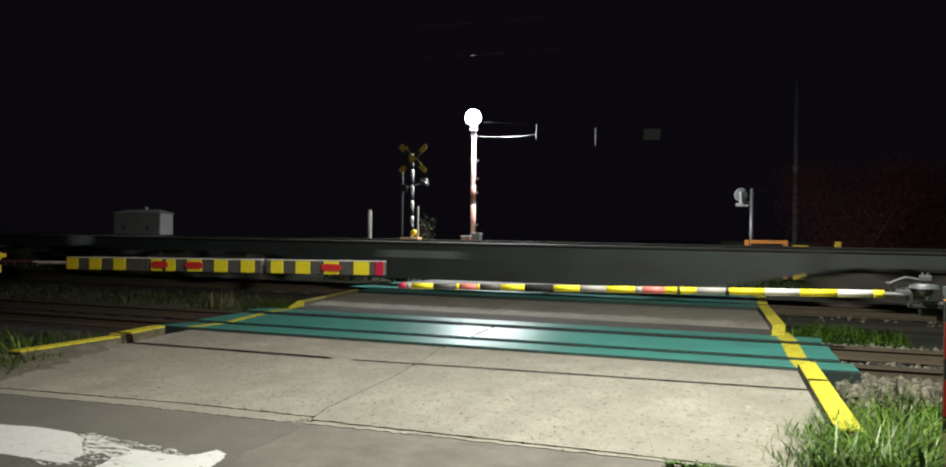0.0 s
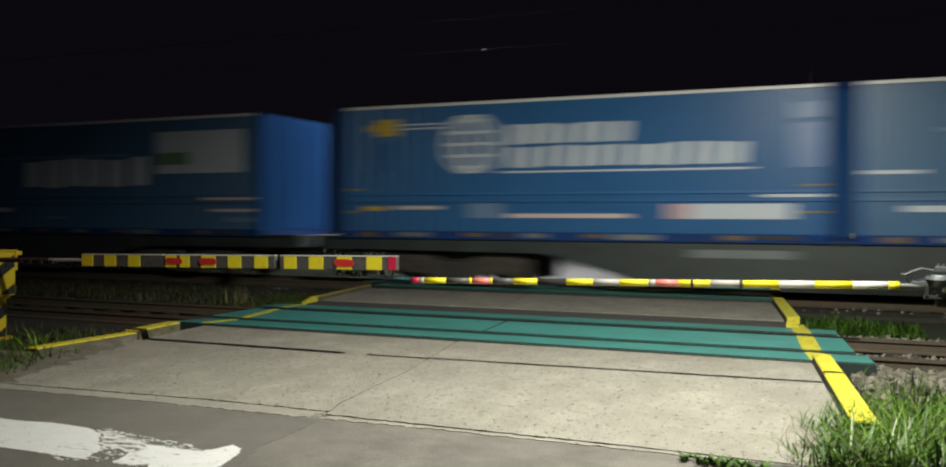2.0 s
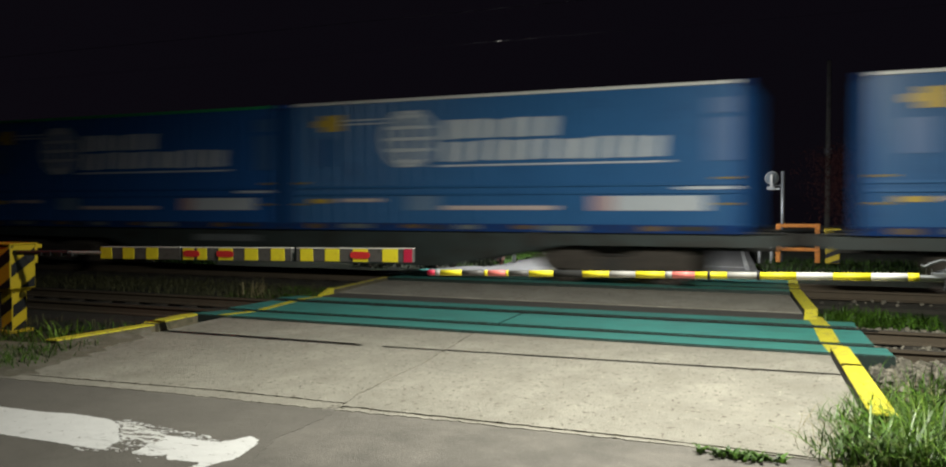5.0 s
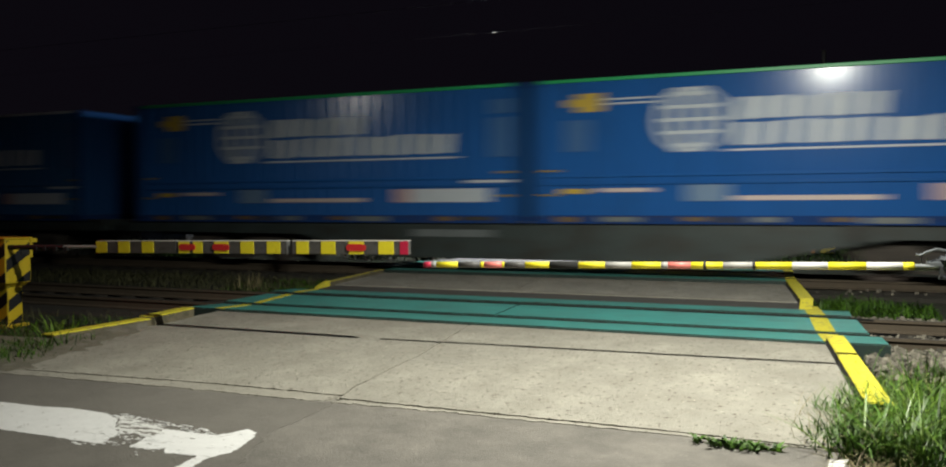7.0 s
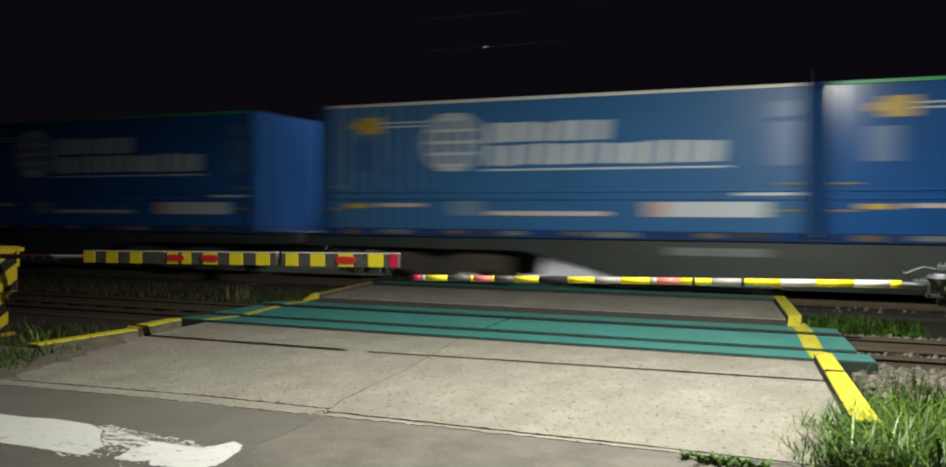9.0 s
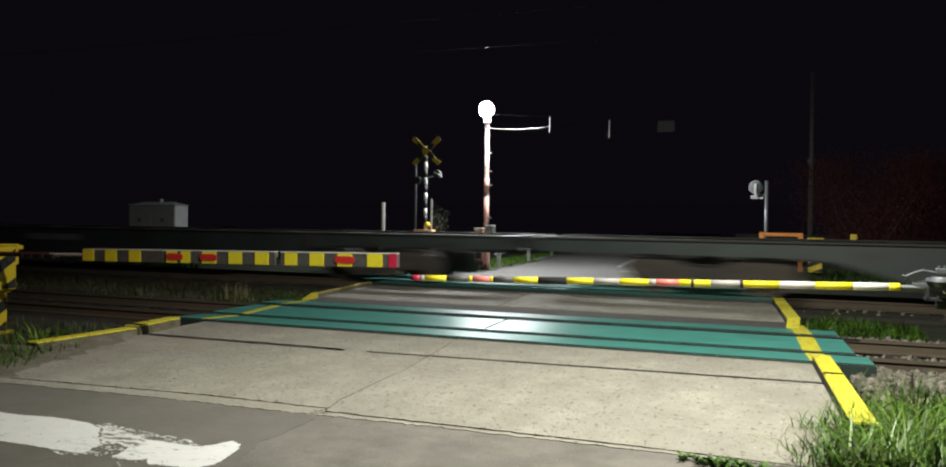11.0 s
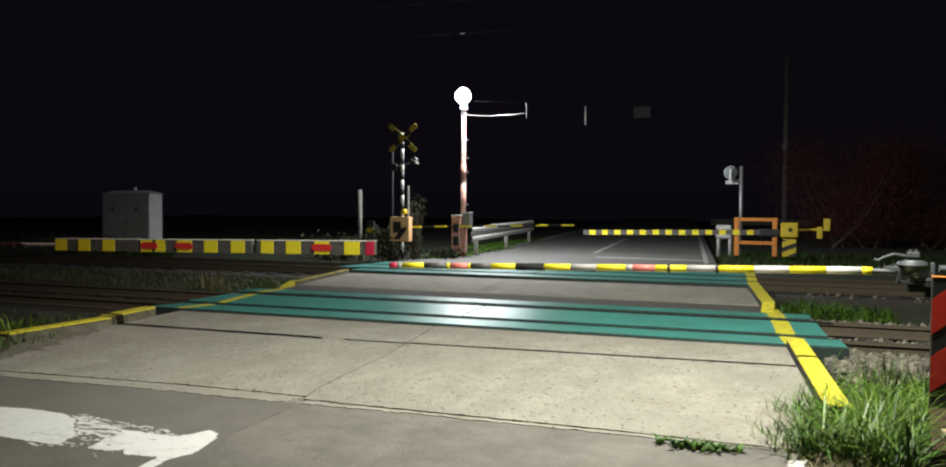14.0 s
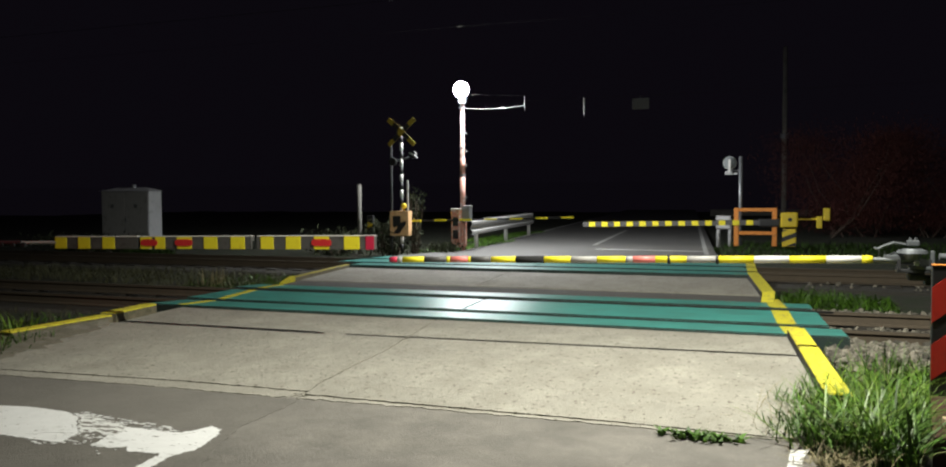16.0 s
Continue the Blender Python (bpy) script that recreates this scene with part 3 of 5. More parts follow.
def paint_across(name, a, b, w, spans):
    """Yellow paint laid on the panels from a to b, broken at the grooves; each span follows the slope under it."""
    a, b = Vector(a), Vector(b)
    bm = B()
    for y0, z0, y1, z1 in spans:
        p0, p1 = a + (b - a) * (y0 - a.y) / (b.y - a.y), a + (b - a) * (y1 - a.y) / (b.y - a.y)
        lo = [bm.verts.new((x, y, z + 0.001)) for x, y, z in ((p0.x, y0, z0), (p0.x + w, y0, z0), (p1.x + w, y1, z1), (p1.x, y1, z1))]
        hi = [bm.verts.new((v.co.x, v.co.y, v.co.z + 0.007)) for v in lo]
        bm.faces.new(lo), bm.faces.new(hi)
        for i in range(4):
            bm.faces.new((lo[i], lo[(i + 1) % 4], hi[(i + 1) % 4], hi[i]))
    bmesh.ops.recalc_face_normals(bm, faces=bm.faces)
    structure(name, bm, "kerb_yellow", "yellow painted edge line across the green panels", "road marking")


near_spans = [(9.345, 0.03, 10.035, 0.001), (10.275, 0.0, 11.125, 0.034), (11.365, 0.045, 11.945, 0.03), (11.97, 0.022, 12.39, 0.022)]
paint_across("yellow_line_1", (-0.25, 9.44), (-0.6, 12.4), 0.2, near_spans)
paint_across("yellow_line_2", (-7.78, 9.0), (-8.0, 12.0), 0.13, near_spans[:3])
paint_across("yellow_line_3", (-0.98, 15.2), (-1.2, 17.9), 0.17, [(15.37, Z_FAR, 15.89, Z_FAR), (16.125, Z_FAR, 16.935, Z_FAR), (17.16, Z_FAR, 17.89, Z_FAR)])


# ---- barriers ----
def near_barrier():
    a, b = Vector((-3.875, 7.75, 0.822)), Vector((0.472, 7.95, 0.898))
    ob = thing("crossing_barrier", tuple(b), "lowered round barrier arm with yellow, grey and red bands", "crossing barrier")
    inv = Matrix.Translation(-b)
    marks = (-3.65, -3.57, -3.52, -3.3, -3.08, -3.045, -2.87, -2.845, -2.65, -2.42, -2.16, -1.92, -1.69, -1.44, -1.38, -1.19, -0.93, -0.68, -0.39, -0.12, 0.16, 0.42, 0.5)
    kinds = ("crimson", "bar_light", "bar_yellow", "bar_grey", "bar_yellow", "bar_pink", "bar_yellow", "bar_grey", "bar_yellow", "bar_black", "bar_yellow", "bar_light", "bar_yellow", "bar_light",
             "bar_pink", "bar_yellow", "bar_light", "bar_yellow", "bar_white", "bar_yellow", "bar_white", "bar_yellow")
    for i, kind in enumerate(kinds):
        u0, u1 = ((m + 3.65) / 4.15 for m in marks[i:i + 2])
        p, q = a.lerp(b, u0) - b, a.lerp(b, u1) - b
        r = 0.0285 + 0.004 * u0
        if kind == "bar_black":
            r += 0.004
        bm = tube(B(), p, q, r, seg=18)
        part("band", bm, kind, ob, {"bar_black": "black wrapped sleeve", "crimson": "red end cap"}.get(kind, ""), True)
    for u in (0.62, 0.715):
        p = a.lerp(b, u) - b
        d = (b - a).normalized() * 0.012
        part("joint_ring", tube(B(), p - d, p + d, 0.041, seg=18), "dark_iron", ob, "", True)
    # fittings at the root of the arm
    bm = B()
    tube(bm, (0.0, 0, 0.0), (0.34, 0.03, 0.0), 0.018)
    tube(bm, (0.0, 0.03, -0.025), (0.3, 0.06, -0.025), 0.012)
    for x in (0.05, 0.09):
        tube(bm, (x, 0, 0), (x, 0, 0.075), 0.006)
    part("root_rod", bm, "galvanised", ob, "grey steel rods at the arm root")
    return ob


def gate_machine(place, label):
    ob = thing("barrier_clamp", place, label, "barrier clamp")
    bm = tube(B(), (0.0, 0, 0.03), (0.0, 0, 0.055), 0.118, 0.108, 26)
    tube(bm, (0, 0, 0.055), (0, 0, 0.066), 0.085, 0.075, 22)
    tube(bm, (0, 0, -0.02), (0, 0, 0.03), 0.06, 0.075, 18)
    part("cap_plate", bm, "cast_grey", ob, "round grey steel cap")
    bm = box(B(), -0.2, 0.02, -0.035, 0.045, -0.03, 0.012, 0.008)
    box(bm, 0.14, 0.16, -0.06, 0.06, -0.1, 0.05, 0.006)
    prism(bm, [(-0.19, 0.012), (-0.06, 0.012), (-0.06, 0.04), (-0.13, 0.034)], -0.02, 0.02)
    box(bm, -0.03, 0.15, -0.055, 0.055, -0.1, -0.075, 0.005)
    part("bracket", bm, "cast_grey", ob)
    bm = box(B(), -0.12, 0.16, -0.05, 0.07, -0.13, -0.1, 0.006)
    for x in (-0.1, 0.14):
        box(bm, x - 0.012, x + 0.012, -0.05, 0.07, -0.12, -0.02)
    part("lower_plate", bm, "dark_iron", ob)
    bm = B()
    pts = [(-0.05, -0.03, 0.1), (-0.14, -0.04, 0.115), (-0.21, -0.05, 0.09), (-0.26, -0.05, 0.062), (-0.29, -0.05, 0.07)]
    for p, q in zip(pts, pts[1:]):
        tube(bm, p, q, 0.011, seg=8)
    part("lever", bm, "cast_grey", ob, "curved steel release lever")
    bm = box(B(), -0.04, 0.05, -0.04, 0.04, 0.09, 0.135, 0.008)
    tube(bm, (-0.015, 0, 0.13), (-0.015, 0, 0.155), 0.012)
    tube(bm, (0.025, 0, 0.13), (0.025, 0, 0.155), 0.012)
    part("bolt_block", bm, "cast_grey", ob)
    part("pivot", ball(B(), (0.03, -0.05, -0.05), 0.022), "bar_white", ob, "pale pivot nut", True)
    bm = box(B(), -0.03, 0.1, 0.0, 0.14, -0.2, -0.13, 0.02)
    box(bm, 0.1, 0.26, 0.04, 0.16, -0.24, -0.16, 0.01)
    box(bm, 0.26, 0.46, 0.04, 0.16, -1.05, -0.16, 0.01)
    part("column", bm, "dark_iron", ob, "dark machine column below the clamp")
    part("counter_arm", tube(B(), (0.2, 0.02, 0.0), (1.3, 0.1, -0.02), 0.03), "cast_grey", ob)
    return ob


near_barrier()
gate_machine((0.77, 7.98, 0.925), "grey steel clamp holding the lowered barrier arm")


def warning_board():
    ob = thing("warning_board", (0.76, 6.6, 0.0), "red and black diagonally striped warning cover beside the gate", "warning board")
    part("panel", box(B(), 0, 0.75, 0, 0.06, -0.25, 0.955, 0.01), "gate_black", ob, "black cover box")
    w, top = 0.75, 0.955
    z = 0.57 - 3 * 0.39
    while z < top:
        a, b = z, z + 0.24
        poly = [(0.0, a), (w, a + 0.6), (w, b + 0.6), (0.0, b)]
        # keep the stripe inside the face
        def cut(pl, lim, keep_low):
            out = []
            for i in range(len(pl)):
                p, q = pl[i], pl[(i + 1) % len(pl)]
                inp, inq = ((v[1] <= lim) if keep_low else (v[1] >= lim) for v in (p, q))
                if inp:
                    out.append(p)
                if inp != inq:
                    k = (lim - p[1]) / (q[1] - p[1])
                    out.append((p[0] + k * (q[0] - p[0]), lim))
            return out
        poly = cut(poly, top - 0.012, True)
        poly = cut(poly, 0.12, False) if poly else poly
        if len(poly) > 2:
            part("stripe", prism(B(), poly, -0.004, 0.0), "board_red", ob, "red reflective stripe")
        z += 0.39
    part("top_edge", box(B(), 0, 0.75, -0.003, 0.063, 0.956, 0.966, 0.003), "gate_orange", ob, "orange folded top edge")
    part("foot", prism(B(), [(0.0, -0.02), (-0.115, -1.15), (0.9, -1.15), (0.9, -0.02)], -0.3, 0.08, "z"), "maroon", ob, "dark maroon foot reaching forward")
    return ob


warning_board()
ob = thing("timber_block", (0.79, 5.72, 0.08), "pale rough timber block lying on the foot of the board", "timber")
part("block", box(B(), -0.06, 0.4, -0.06, 0.06, 0.0, 0.05, 0.006), "wood", ob)


def board_barrier():
    a, b = Vector((-8.126, 7.683, 0.933)), Vector((-4.009, 7.683, 0.99))
    ob = thing("crossing_barrier", tuple(a), "lowered barrier of flat grey boards with yellow squares, red discs", "crossing barrier")
    marks = (-8.02, -6.84, -6.81, -5.37, -5.3, -3.95)

    def at(x):
        return a.lerp(b, (x + 8.02) / 4.07) - a
    d = (b - a).normalized()
    ang = math.atan2(d.z, d.x)

    def plate(x0, x1, z0, z1, y0, y1, bevel=0.0):
        bm = B()
        p, q = at(x0), at(x1)
        prism(bm, [(p.x, p.z + z0), (q.x, q.z + z0), (q.x, q.z + z1), (p.x, p.z + z1)], y0 + p.y, y1 + p.y)
        return bm
    for i in (0, 2, 4):
        part("board", plate(marks[i], marks[i + 1], -0.067, 0.067, -0.015, 0.04), "bar_grey", ob, "long grey board")
        part("top_strip", plate(marks[i], marks[i + 1], 0.063, 0.072, -0.019, 0.043), "bar_white", ob, "white top strip")
    for x0, x1 in ((-8.02, -7.85), (-7.68, -7.51), (-7.33, -7.16), (-6.8, -6.65), (-6.6, -6.47), (-6.31, -6.12), (-5.96, -5.79), (-5.62, -5.45), (-5.25, -5.1), (-4.95, -4.78), (-4.62, -4.45), (-4.28, -4.11)):
        part("yellow_square", plate(x0, x1, -0.067, 0.067, -0.019, -0.015), "bar_yellow", ob, "yellow reflective square")
    part("red_end", plate(-4.04, -3.95, -0.067, 0.067, -0.019, -0.015), "crimson", ob, "red end piece")
    for x in (-6.68, -6.22, -4.535):
        p = at(x)
        n = 20
        o = []
        for k in range(n):
            t = 2 * math.pi * k / n
            cx = 0.115 * (abs(math.cos(t)) ** 0.5) * (1 if math.cos(t) > 0 else -1)
            o.append((p.x + cx, p.z + 0.036 * (abs(math.sin(t)) ** 0.6) * (1 if math.sin(t) > 0 else -1)))
        part("red_disc", prism(B(), o, p.y - 0.024, p.y - 0.019), "bar_red", ob, "red oblong reflector")
    part("root_rod", tube(B(), (-0.5, -0.02, -0.01), (0.02, 0, 0), 0.02), "bar_light", ob, "thin metal rod at the arm root")
    part("pivot_rod", tube(B(), (-1.6, -0.02, -0.03), (-0.5, -0.02, -0.01), 0.03), "dark_iron", ob)
    for x in (-0.45, -0.62, -0.8, -0.95):
        part("clamp_bolt", tube(B(), (x, -0.06, -0.03), (x, 0.03, -0.03), 0.03, seg=10), "dark_iron", ob)
    return ob


board_barrier()


def stripes(a0, a1, z0, z1, period, lean, share, face0, face1, axis, parent, mark):
    """Diagonal bands on one upright face of a box, cut to the face."""
    z = z0 - (a1 - a0) * lean - period
    lo, hi = z0 + 0.015, z1 - 0.015
    while z < z1:
        poly = [(a0, z), (a1, z + (a1 - a0) * lean), (a1, z + (a1 - a0) * lean + period * share), (a0, z + period * share)]
        o = []
        for i in range(4):
            p, q = poly[i], poly[(i + 1) % 4]
            seq = [p]
            for lim in sorted((lo, hi), reverse=p[1] > q[1]):
                if (p[1] - lim) * (q[1] - lim) < 0:
                    k = (lim - p[1]) / (q[1] - p[1])
                    seq.append((p[0] + k * (q[0] - p[0]), lim))
            o += [v for v in seq if lo - 1e-6 <= v[1] <= hi + 1e-6]
        if len(o) > 2:
            part("stripe", prism(B(), o, face0, face1, axis), mark, parent, "diagonal stripe")
        z += period


def striped_box(x0, x1, y0, y1, z0, z1, parent, period=0.3, lean=0.5, base="gate_yellow", mark="gate_black", name="box_body", share=0.45, side=False):
    part(name, box(B(), x0, x1, y0, y1, z0, z1, 0.02), base, parent)
    stripes(x0, x1, z0, z1, period, lean, share, y0 - 0.004, y0, "y", parent, mark)
    if side:
        stripes(y0 + 0.015, y1 - 0.015, z0, z1, period, lean, share, x1, x1 + 0.004, "x", parent, mark)


def gate_box():
    ob = thing("gate_machine", (-9.86, 7.8, -0.1), "yellow and black striped barrier machine on a short column", "gate machine")
    striped_box(-0.5, 0.3, -0.2, 0.17, 0.55, 1.1, ob, 0.36, 0.62, share=0.42, side=True)
    striped_box(0.0, 0.2, -0.1, 0.12, 0.0, 0.53, ob, 0.3, 0.6, name="column", share=0.5, side=True)
    bm = prism(B(), [(-0.02, 0.51), (0.22, 0.51), (0.29, 0.56), (-0.1, 0.56)], -0.15, 0.14)
    part("neck", bm, "gate_yellow", ob)
    part("lid", box(B(), -0.52, 0.32, -0.22, 0.19, 1.1, 1.12, 0.008), "gate_yellow", ob, "yellow lid")
    bm = box(B(), 0.26, 0.29, 0.17, 0.21, 0.86, 1.07, 0.006)
    box(bm, 0.24, 0.3, 0.17, 0.27, 1.05, 1.1, 0.006)
    part("hinge", bm, "gate_yellow", ob)
    part("latch", box(B(), 0.3, 0.318, 0.02, 0.14, 0.9, 0.95, 0.004), "dark_iron", ob, "dark latch")
    part("foot", box(B(), -0.1, 0.25, -0.18, 0.18, -0.1, 0.03, 0.01), "gate_yellow", ob)
    return ob


gate_box()


# ---- beyond the tracks ----
def lamp_post():
    ob = thing("street_lamp", (-8.12, 20.3, Z_FAR), "lit street lamp on a peeling painted steel post", "street lamp")
    part("post_shaft", tube(B(), (0, 0, 0), (0.0, 0, 3.75), 0.058, 0.047, 16), "post_paint", ob, "peeling painted steel shaft", True)
    bm = B()
    tube(bm, (0, 0, 1.9), (0, 0, 2.3), 0.062, 0.06, 16)
    tube(bm, (0, 0, 0.9), (0, 0, 1.85), 0.064, 0.061, 16)
    part("post_sleeve", bm, "post_red", ob, "reddish lower sleeve of the post", True)
    part("lamp_globe", ball(B(), (0, -0.06, 3.99), 0.18, (1, 1, 1.05), 24, 16), "lamp_glow", ob, "glowing white globe", True)
    part("lamp_collar", tube(B(), (0, 0, 3.66), (0, 0, 3.84), 0.1, 0.08, 16), "galvanised", ob)
    for z, r in ((3.55, 0.08), (1.87, 0.071), (0.92, 0.073), (2.55, 0.06)):
        part("clamp_ring", tube(B(), (0, 0, z - 0.02), (0, 0, z + 0.02), r, seg=16), "galvanised", ob)
    bm = B()
    for i in range(8):
        u0, u1 = i / 8, (i + 1) / 8
        sag = lambda u: -0.12 + 0.05 * (2 * u - 1) ** 2
        tube(bm, (0.05 + 1.58 * u0, -0.02, 3.6 + sag(u0)), (0.05 + 1.58 * u1, -0.02, 3.6 + sag(u1)), 0.007, seg=6)
    tube(bm, (1.63, -0.02, 3.4), (1.63, -0.02, 3.76), 0.008, seg=6)
    part("side_arm", bm, "cable", ob, "thin metal side arm")
    part("upper_cable", tube(B(), (0.1, -0.02, 3.87), (1.63, -0.02, 3.76), 0.003, seg=6), "wire", ob, "thin dark cable")
    for z in (2.45, 2.9, 2.1, 1.3):
        part("cable_clip", box(B(), 0.06, 0.11, -0.03, 0.03, z, z + 0.03), "galvanised", ob)
    return ob


lamp_post()

# boxes at the foot of the lamp
ob = thing("junction_box", (-8.1, 20.0, Z_FAR), "rusty orange and grey control boxes at the lamp foot", "control box")
part("orange_box", box(B(), -0.17, 0.06, -0.12, 0.12, 0.1, 1.02, 0.015), "post_red", ob, "rusty orange box")
part("grey_box", box(B(), 0.07, 0.27, 0.0, 0.2, 0.72, 1.1, 0.012), "galvanised", ob)
part("bracket_plate", box(B(), 0.055, 0.1, 0.02, 0.26, 0.1, 1.0, 0.006), "post_red", ob)
part("grey_lid", box(B(), 0.06, 0.28, -0.01, 0.21, 1.1, 1.12, 0.004), "guard_white", ob)
bm = box(B(), -0.18, 0.07, -0.13, 0.13, 1.02, 1.05, 0.006)
part("lid", bm, "guard_white", ob, "white lid")
bm = B()
for z in (0.3, 0.62):
    box(bm, -0.12, 0.02, -0.128, -0.118, z, z + 0.22)
part("opening", bm, "gate_black", ob)
ob = thing("wire_sign", (-5.03, 20.3, 3.3), "thin bright hanger hooked on the overhead wire", "wire hanger")
part("hanger", tube(B(), (0, 0, 0), (0, 0, 0.42), 0.009, seg=6), "bar_light", ob)
ob = thing("wire_sign", (-8.17, 20.3, 5.62), "small pale insulator on the overhead wire", "insulator")
part("insulator", tube(B(), (-0.06, 0, 0), (0.06, 0, 0), 0.011, seg=8), "grey_post", ob)

ob = thing("hanging_plate", (-3.7, 20.3, 3.41), "dim grey plate hanging from the overhead wire", "wire plate")
part("plate", box(B(), -0.19, 0.19, -0.01, 0.01, 0.0, 0.25, 0.006), "gate_black", ob)
part("hook", tube(B(), (0, 0, 0.24), (0, 0, 0.31), 0.008, seg=6), "dark_iron", ob)

# overhead wires
bm = B()
for (y, z, r) in ((20.3, 5.62, 0.002), (20.3, 3.72, 0.002), (Y_FAR, 5.5, 0.004), (Y_NEAR, 5.5, 0.004)):
    for i in range(24):
        x0, x1 = -60 + i * 5, -55 + i * 5
        if z < 4:
            x0, x1 = -6.5 + i * 2, -4.5 + i * 2
        tube(bm, (x0, y, z), (x1, y, z), r, seg=5, caps=False)
tagged(structure("overhead_wires", bm, "wire", "thin overhead wires above the tracks", "overhead wire"), kind="stuff")


def guardrail(points, posts, base, label):
    ob = thing("guardrail", (*points[0], base), label, "guardrail")
    a, b = Vector((0, 0)), Vector(points[1]) - Vector(points[0])
    d = b.normalized()
    n = Vector((d.y, -d.x))
    prof = [(0.0, 0.38), (0.05, 0.43), (0.05, 0.48), (0.0, 0.54), (0.0, 0.6), (0.05, 0.66), (0.05, 0.71), (0.0, 0.76)]
    bm = B()
    rows = []
    for p in (a, b):
        rows.append([[bm.verts.new((*(p + n * (q + off)), z)) for q, z in prof] for off in (0.0, -0.006)])
    for s in (0, 1):
        for i in range(len(prof) - 1):
            bm.faces.new((rows[0][s][i], rows[0][s][i + 1], rows[1][s][i + 1], rows[1][s][i]))
    bmesh.ops.recalc_face_normals(bm, faces=bm.faces)
    part("beam", bm, "guard_white", ob, "white corrugated steel beam")
    for u in posts:
        p = a + b * u - n * 0.07
        part("rail_post", tube(B(), (p.x, p.y, -0.15), (p.x, p.y, 0.7), 0.055, seg=12), "guard_white", ob, "", True)
    return ob


guardrail(((-7.86, 20.15), (-8.9, 28.6)), (0.1, 0.53, 0.97), Z_FAR, "white steel guardrail running along the far road")
guardrail(((-2.5, 25.4), (-2.1, 25.3)), (0.1, 0.9), Z_FAR, "short end piece of white guardrail beside the road")


def crossing_signal():
    ob = thing("crossing_signal", (-9.37, 19.4, Z_FAR), "crossing signal mast with black and white bands and a yellow crossbuck", "crossing signal")
    z = 0.0
    for i in range(16):
        part("mast_band", tube(B(), (0, 0, z), (0, 0, z + 0.19), 0.037, seg=12), "bar_white" if i % 2 else "gate_black", ob, "", True)
        z += 0.19
    for s in (-1, 1):
        bm = B()
        box(bm, -0.47, 0.47, -0.015, 0.0, -0.055, 0.055)
        bmesh.ops.transform(bm, matrix=Matrix.Translation((0.04, -0.05 - 0.018 * (s > 0), 2.92)) @ Matrix.Rotation(s * radians(42), 4, "Y"), verts=bm.verts)
        bl = part("cross_blade", bm, "cross_yellow", ob, "yellow blade of the crossbuck")
        for c in (-0.2, 0.16):
            bm = B()
            box(bm, c - 0.09, c + 0.09, -0.02, -0.015, -0.055, 0.055)
            bmesh.ops.transform(bm, matrix=Matrix.Translation((0.04, -0.05 - 0.018 * (s > 0), 2.92)) @ Matrix.Rotation(s * radians(42), 4, "Y"), verts=bm.verts)
            part("cross_band", bm, "gate_black", bl, "black band")
    for x, z in ((-0.2, 2.2), (0.34, 2.36)):
        bm = tube(B(), (x, -0.12, z), (x, 0.0, z), 0.09, seg=16)
        part("signal_hood", bm, "gate_black", ob, "dark signal head turned away")
    # the glint on the right signal head, modelled as a white rod
    part("signal_glint", tube(B(), (0.3, -0.14, 2.4), (0.5, -0.14, 2.28), 0.016, seg=8), "bar_white", ob, "pale rod painted as a glint on the signal head")
    part("cross_arm", tube(B(), (-0.22, 0, 2.2), (0.4, 0, 2.36), 0.018, seg=8), "galvanised", ob)
    part("tall_pipe", tube(B(), (-0.3, 0.05, 0), (-0.3, 0.05, 2.6), 0.03, seg=8), "dark_iron", ob)
    part("small_pipe", tube(B(), (0.16, 0, 1.0), (0.16, 0, 1.75), 0.025, seg=8), "bar_light", ob)
    part("cap", ball(B(), (0.08, -0.05, 1.12), 0.075), "gate_yellow", ob, "yellow cap", True)
    part("case", box(B(), -0.23, 0.27, -0.2, 0.0, 0.4, 1.0, 0.015), "case_tan", ob, "tan machine case")
    bm = box(B(), -0.15, 0.06, -0.212, -0.2, 0.62, 0.88)
    prism(bm, [(-0.14, 0.45), (0.02, 0.45), (0.2, 0.68), (0.2, 0.76), (0.06, 0.72)], -0.211, -0.2)
    part("case_opening", bm, "gate_black", ob)
    return ob


crossing_signal()


def far_arm(a, b, n, w, name_label, thick=0.05, first=0):
    a, b = Vector(a), Vector(b)
    ob = thing("crossing_barrier", tuple(a), name_label, "crossing barrier")
    for i in range(n):
        p, q = (b - a) * (i / n), (b - a) * ((i + 1) / n)
        bm = prism(B(), [(p.x, p.z - w / 2), (q.x, q.z - w / 2), (q.x, q.z + w / 2), (p.x, p.z + w / 2)], -thick / 2, thick / 2)
        r = (p.y + q.y) / 2
        bmesh.ops.translate(bm, vec=(0, r, 0), verts=bm.verts)
        part("band", bm, ("bar_yellow", "bar_black" if thick < 0.045 else "bar_grey")[(i + first) % 2], ob)
    return ob


far_arm((-9.2, 19.45, 0.83), (-5.3, 20.4, 0.91), 13, 0.045, "thin lowered barrier arm with yellow and black bands", 0.04)
far_arm((-5.95, 23.9, 0.62), (-1.25, 23.95, 0.7), 27, 0.13, "lowered barrier arm of grey boards with yellow squares", 0.05, 1)

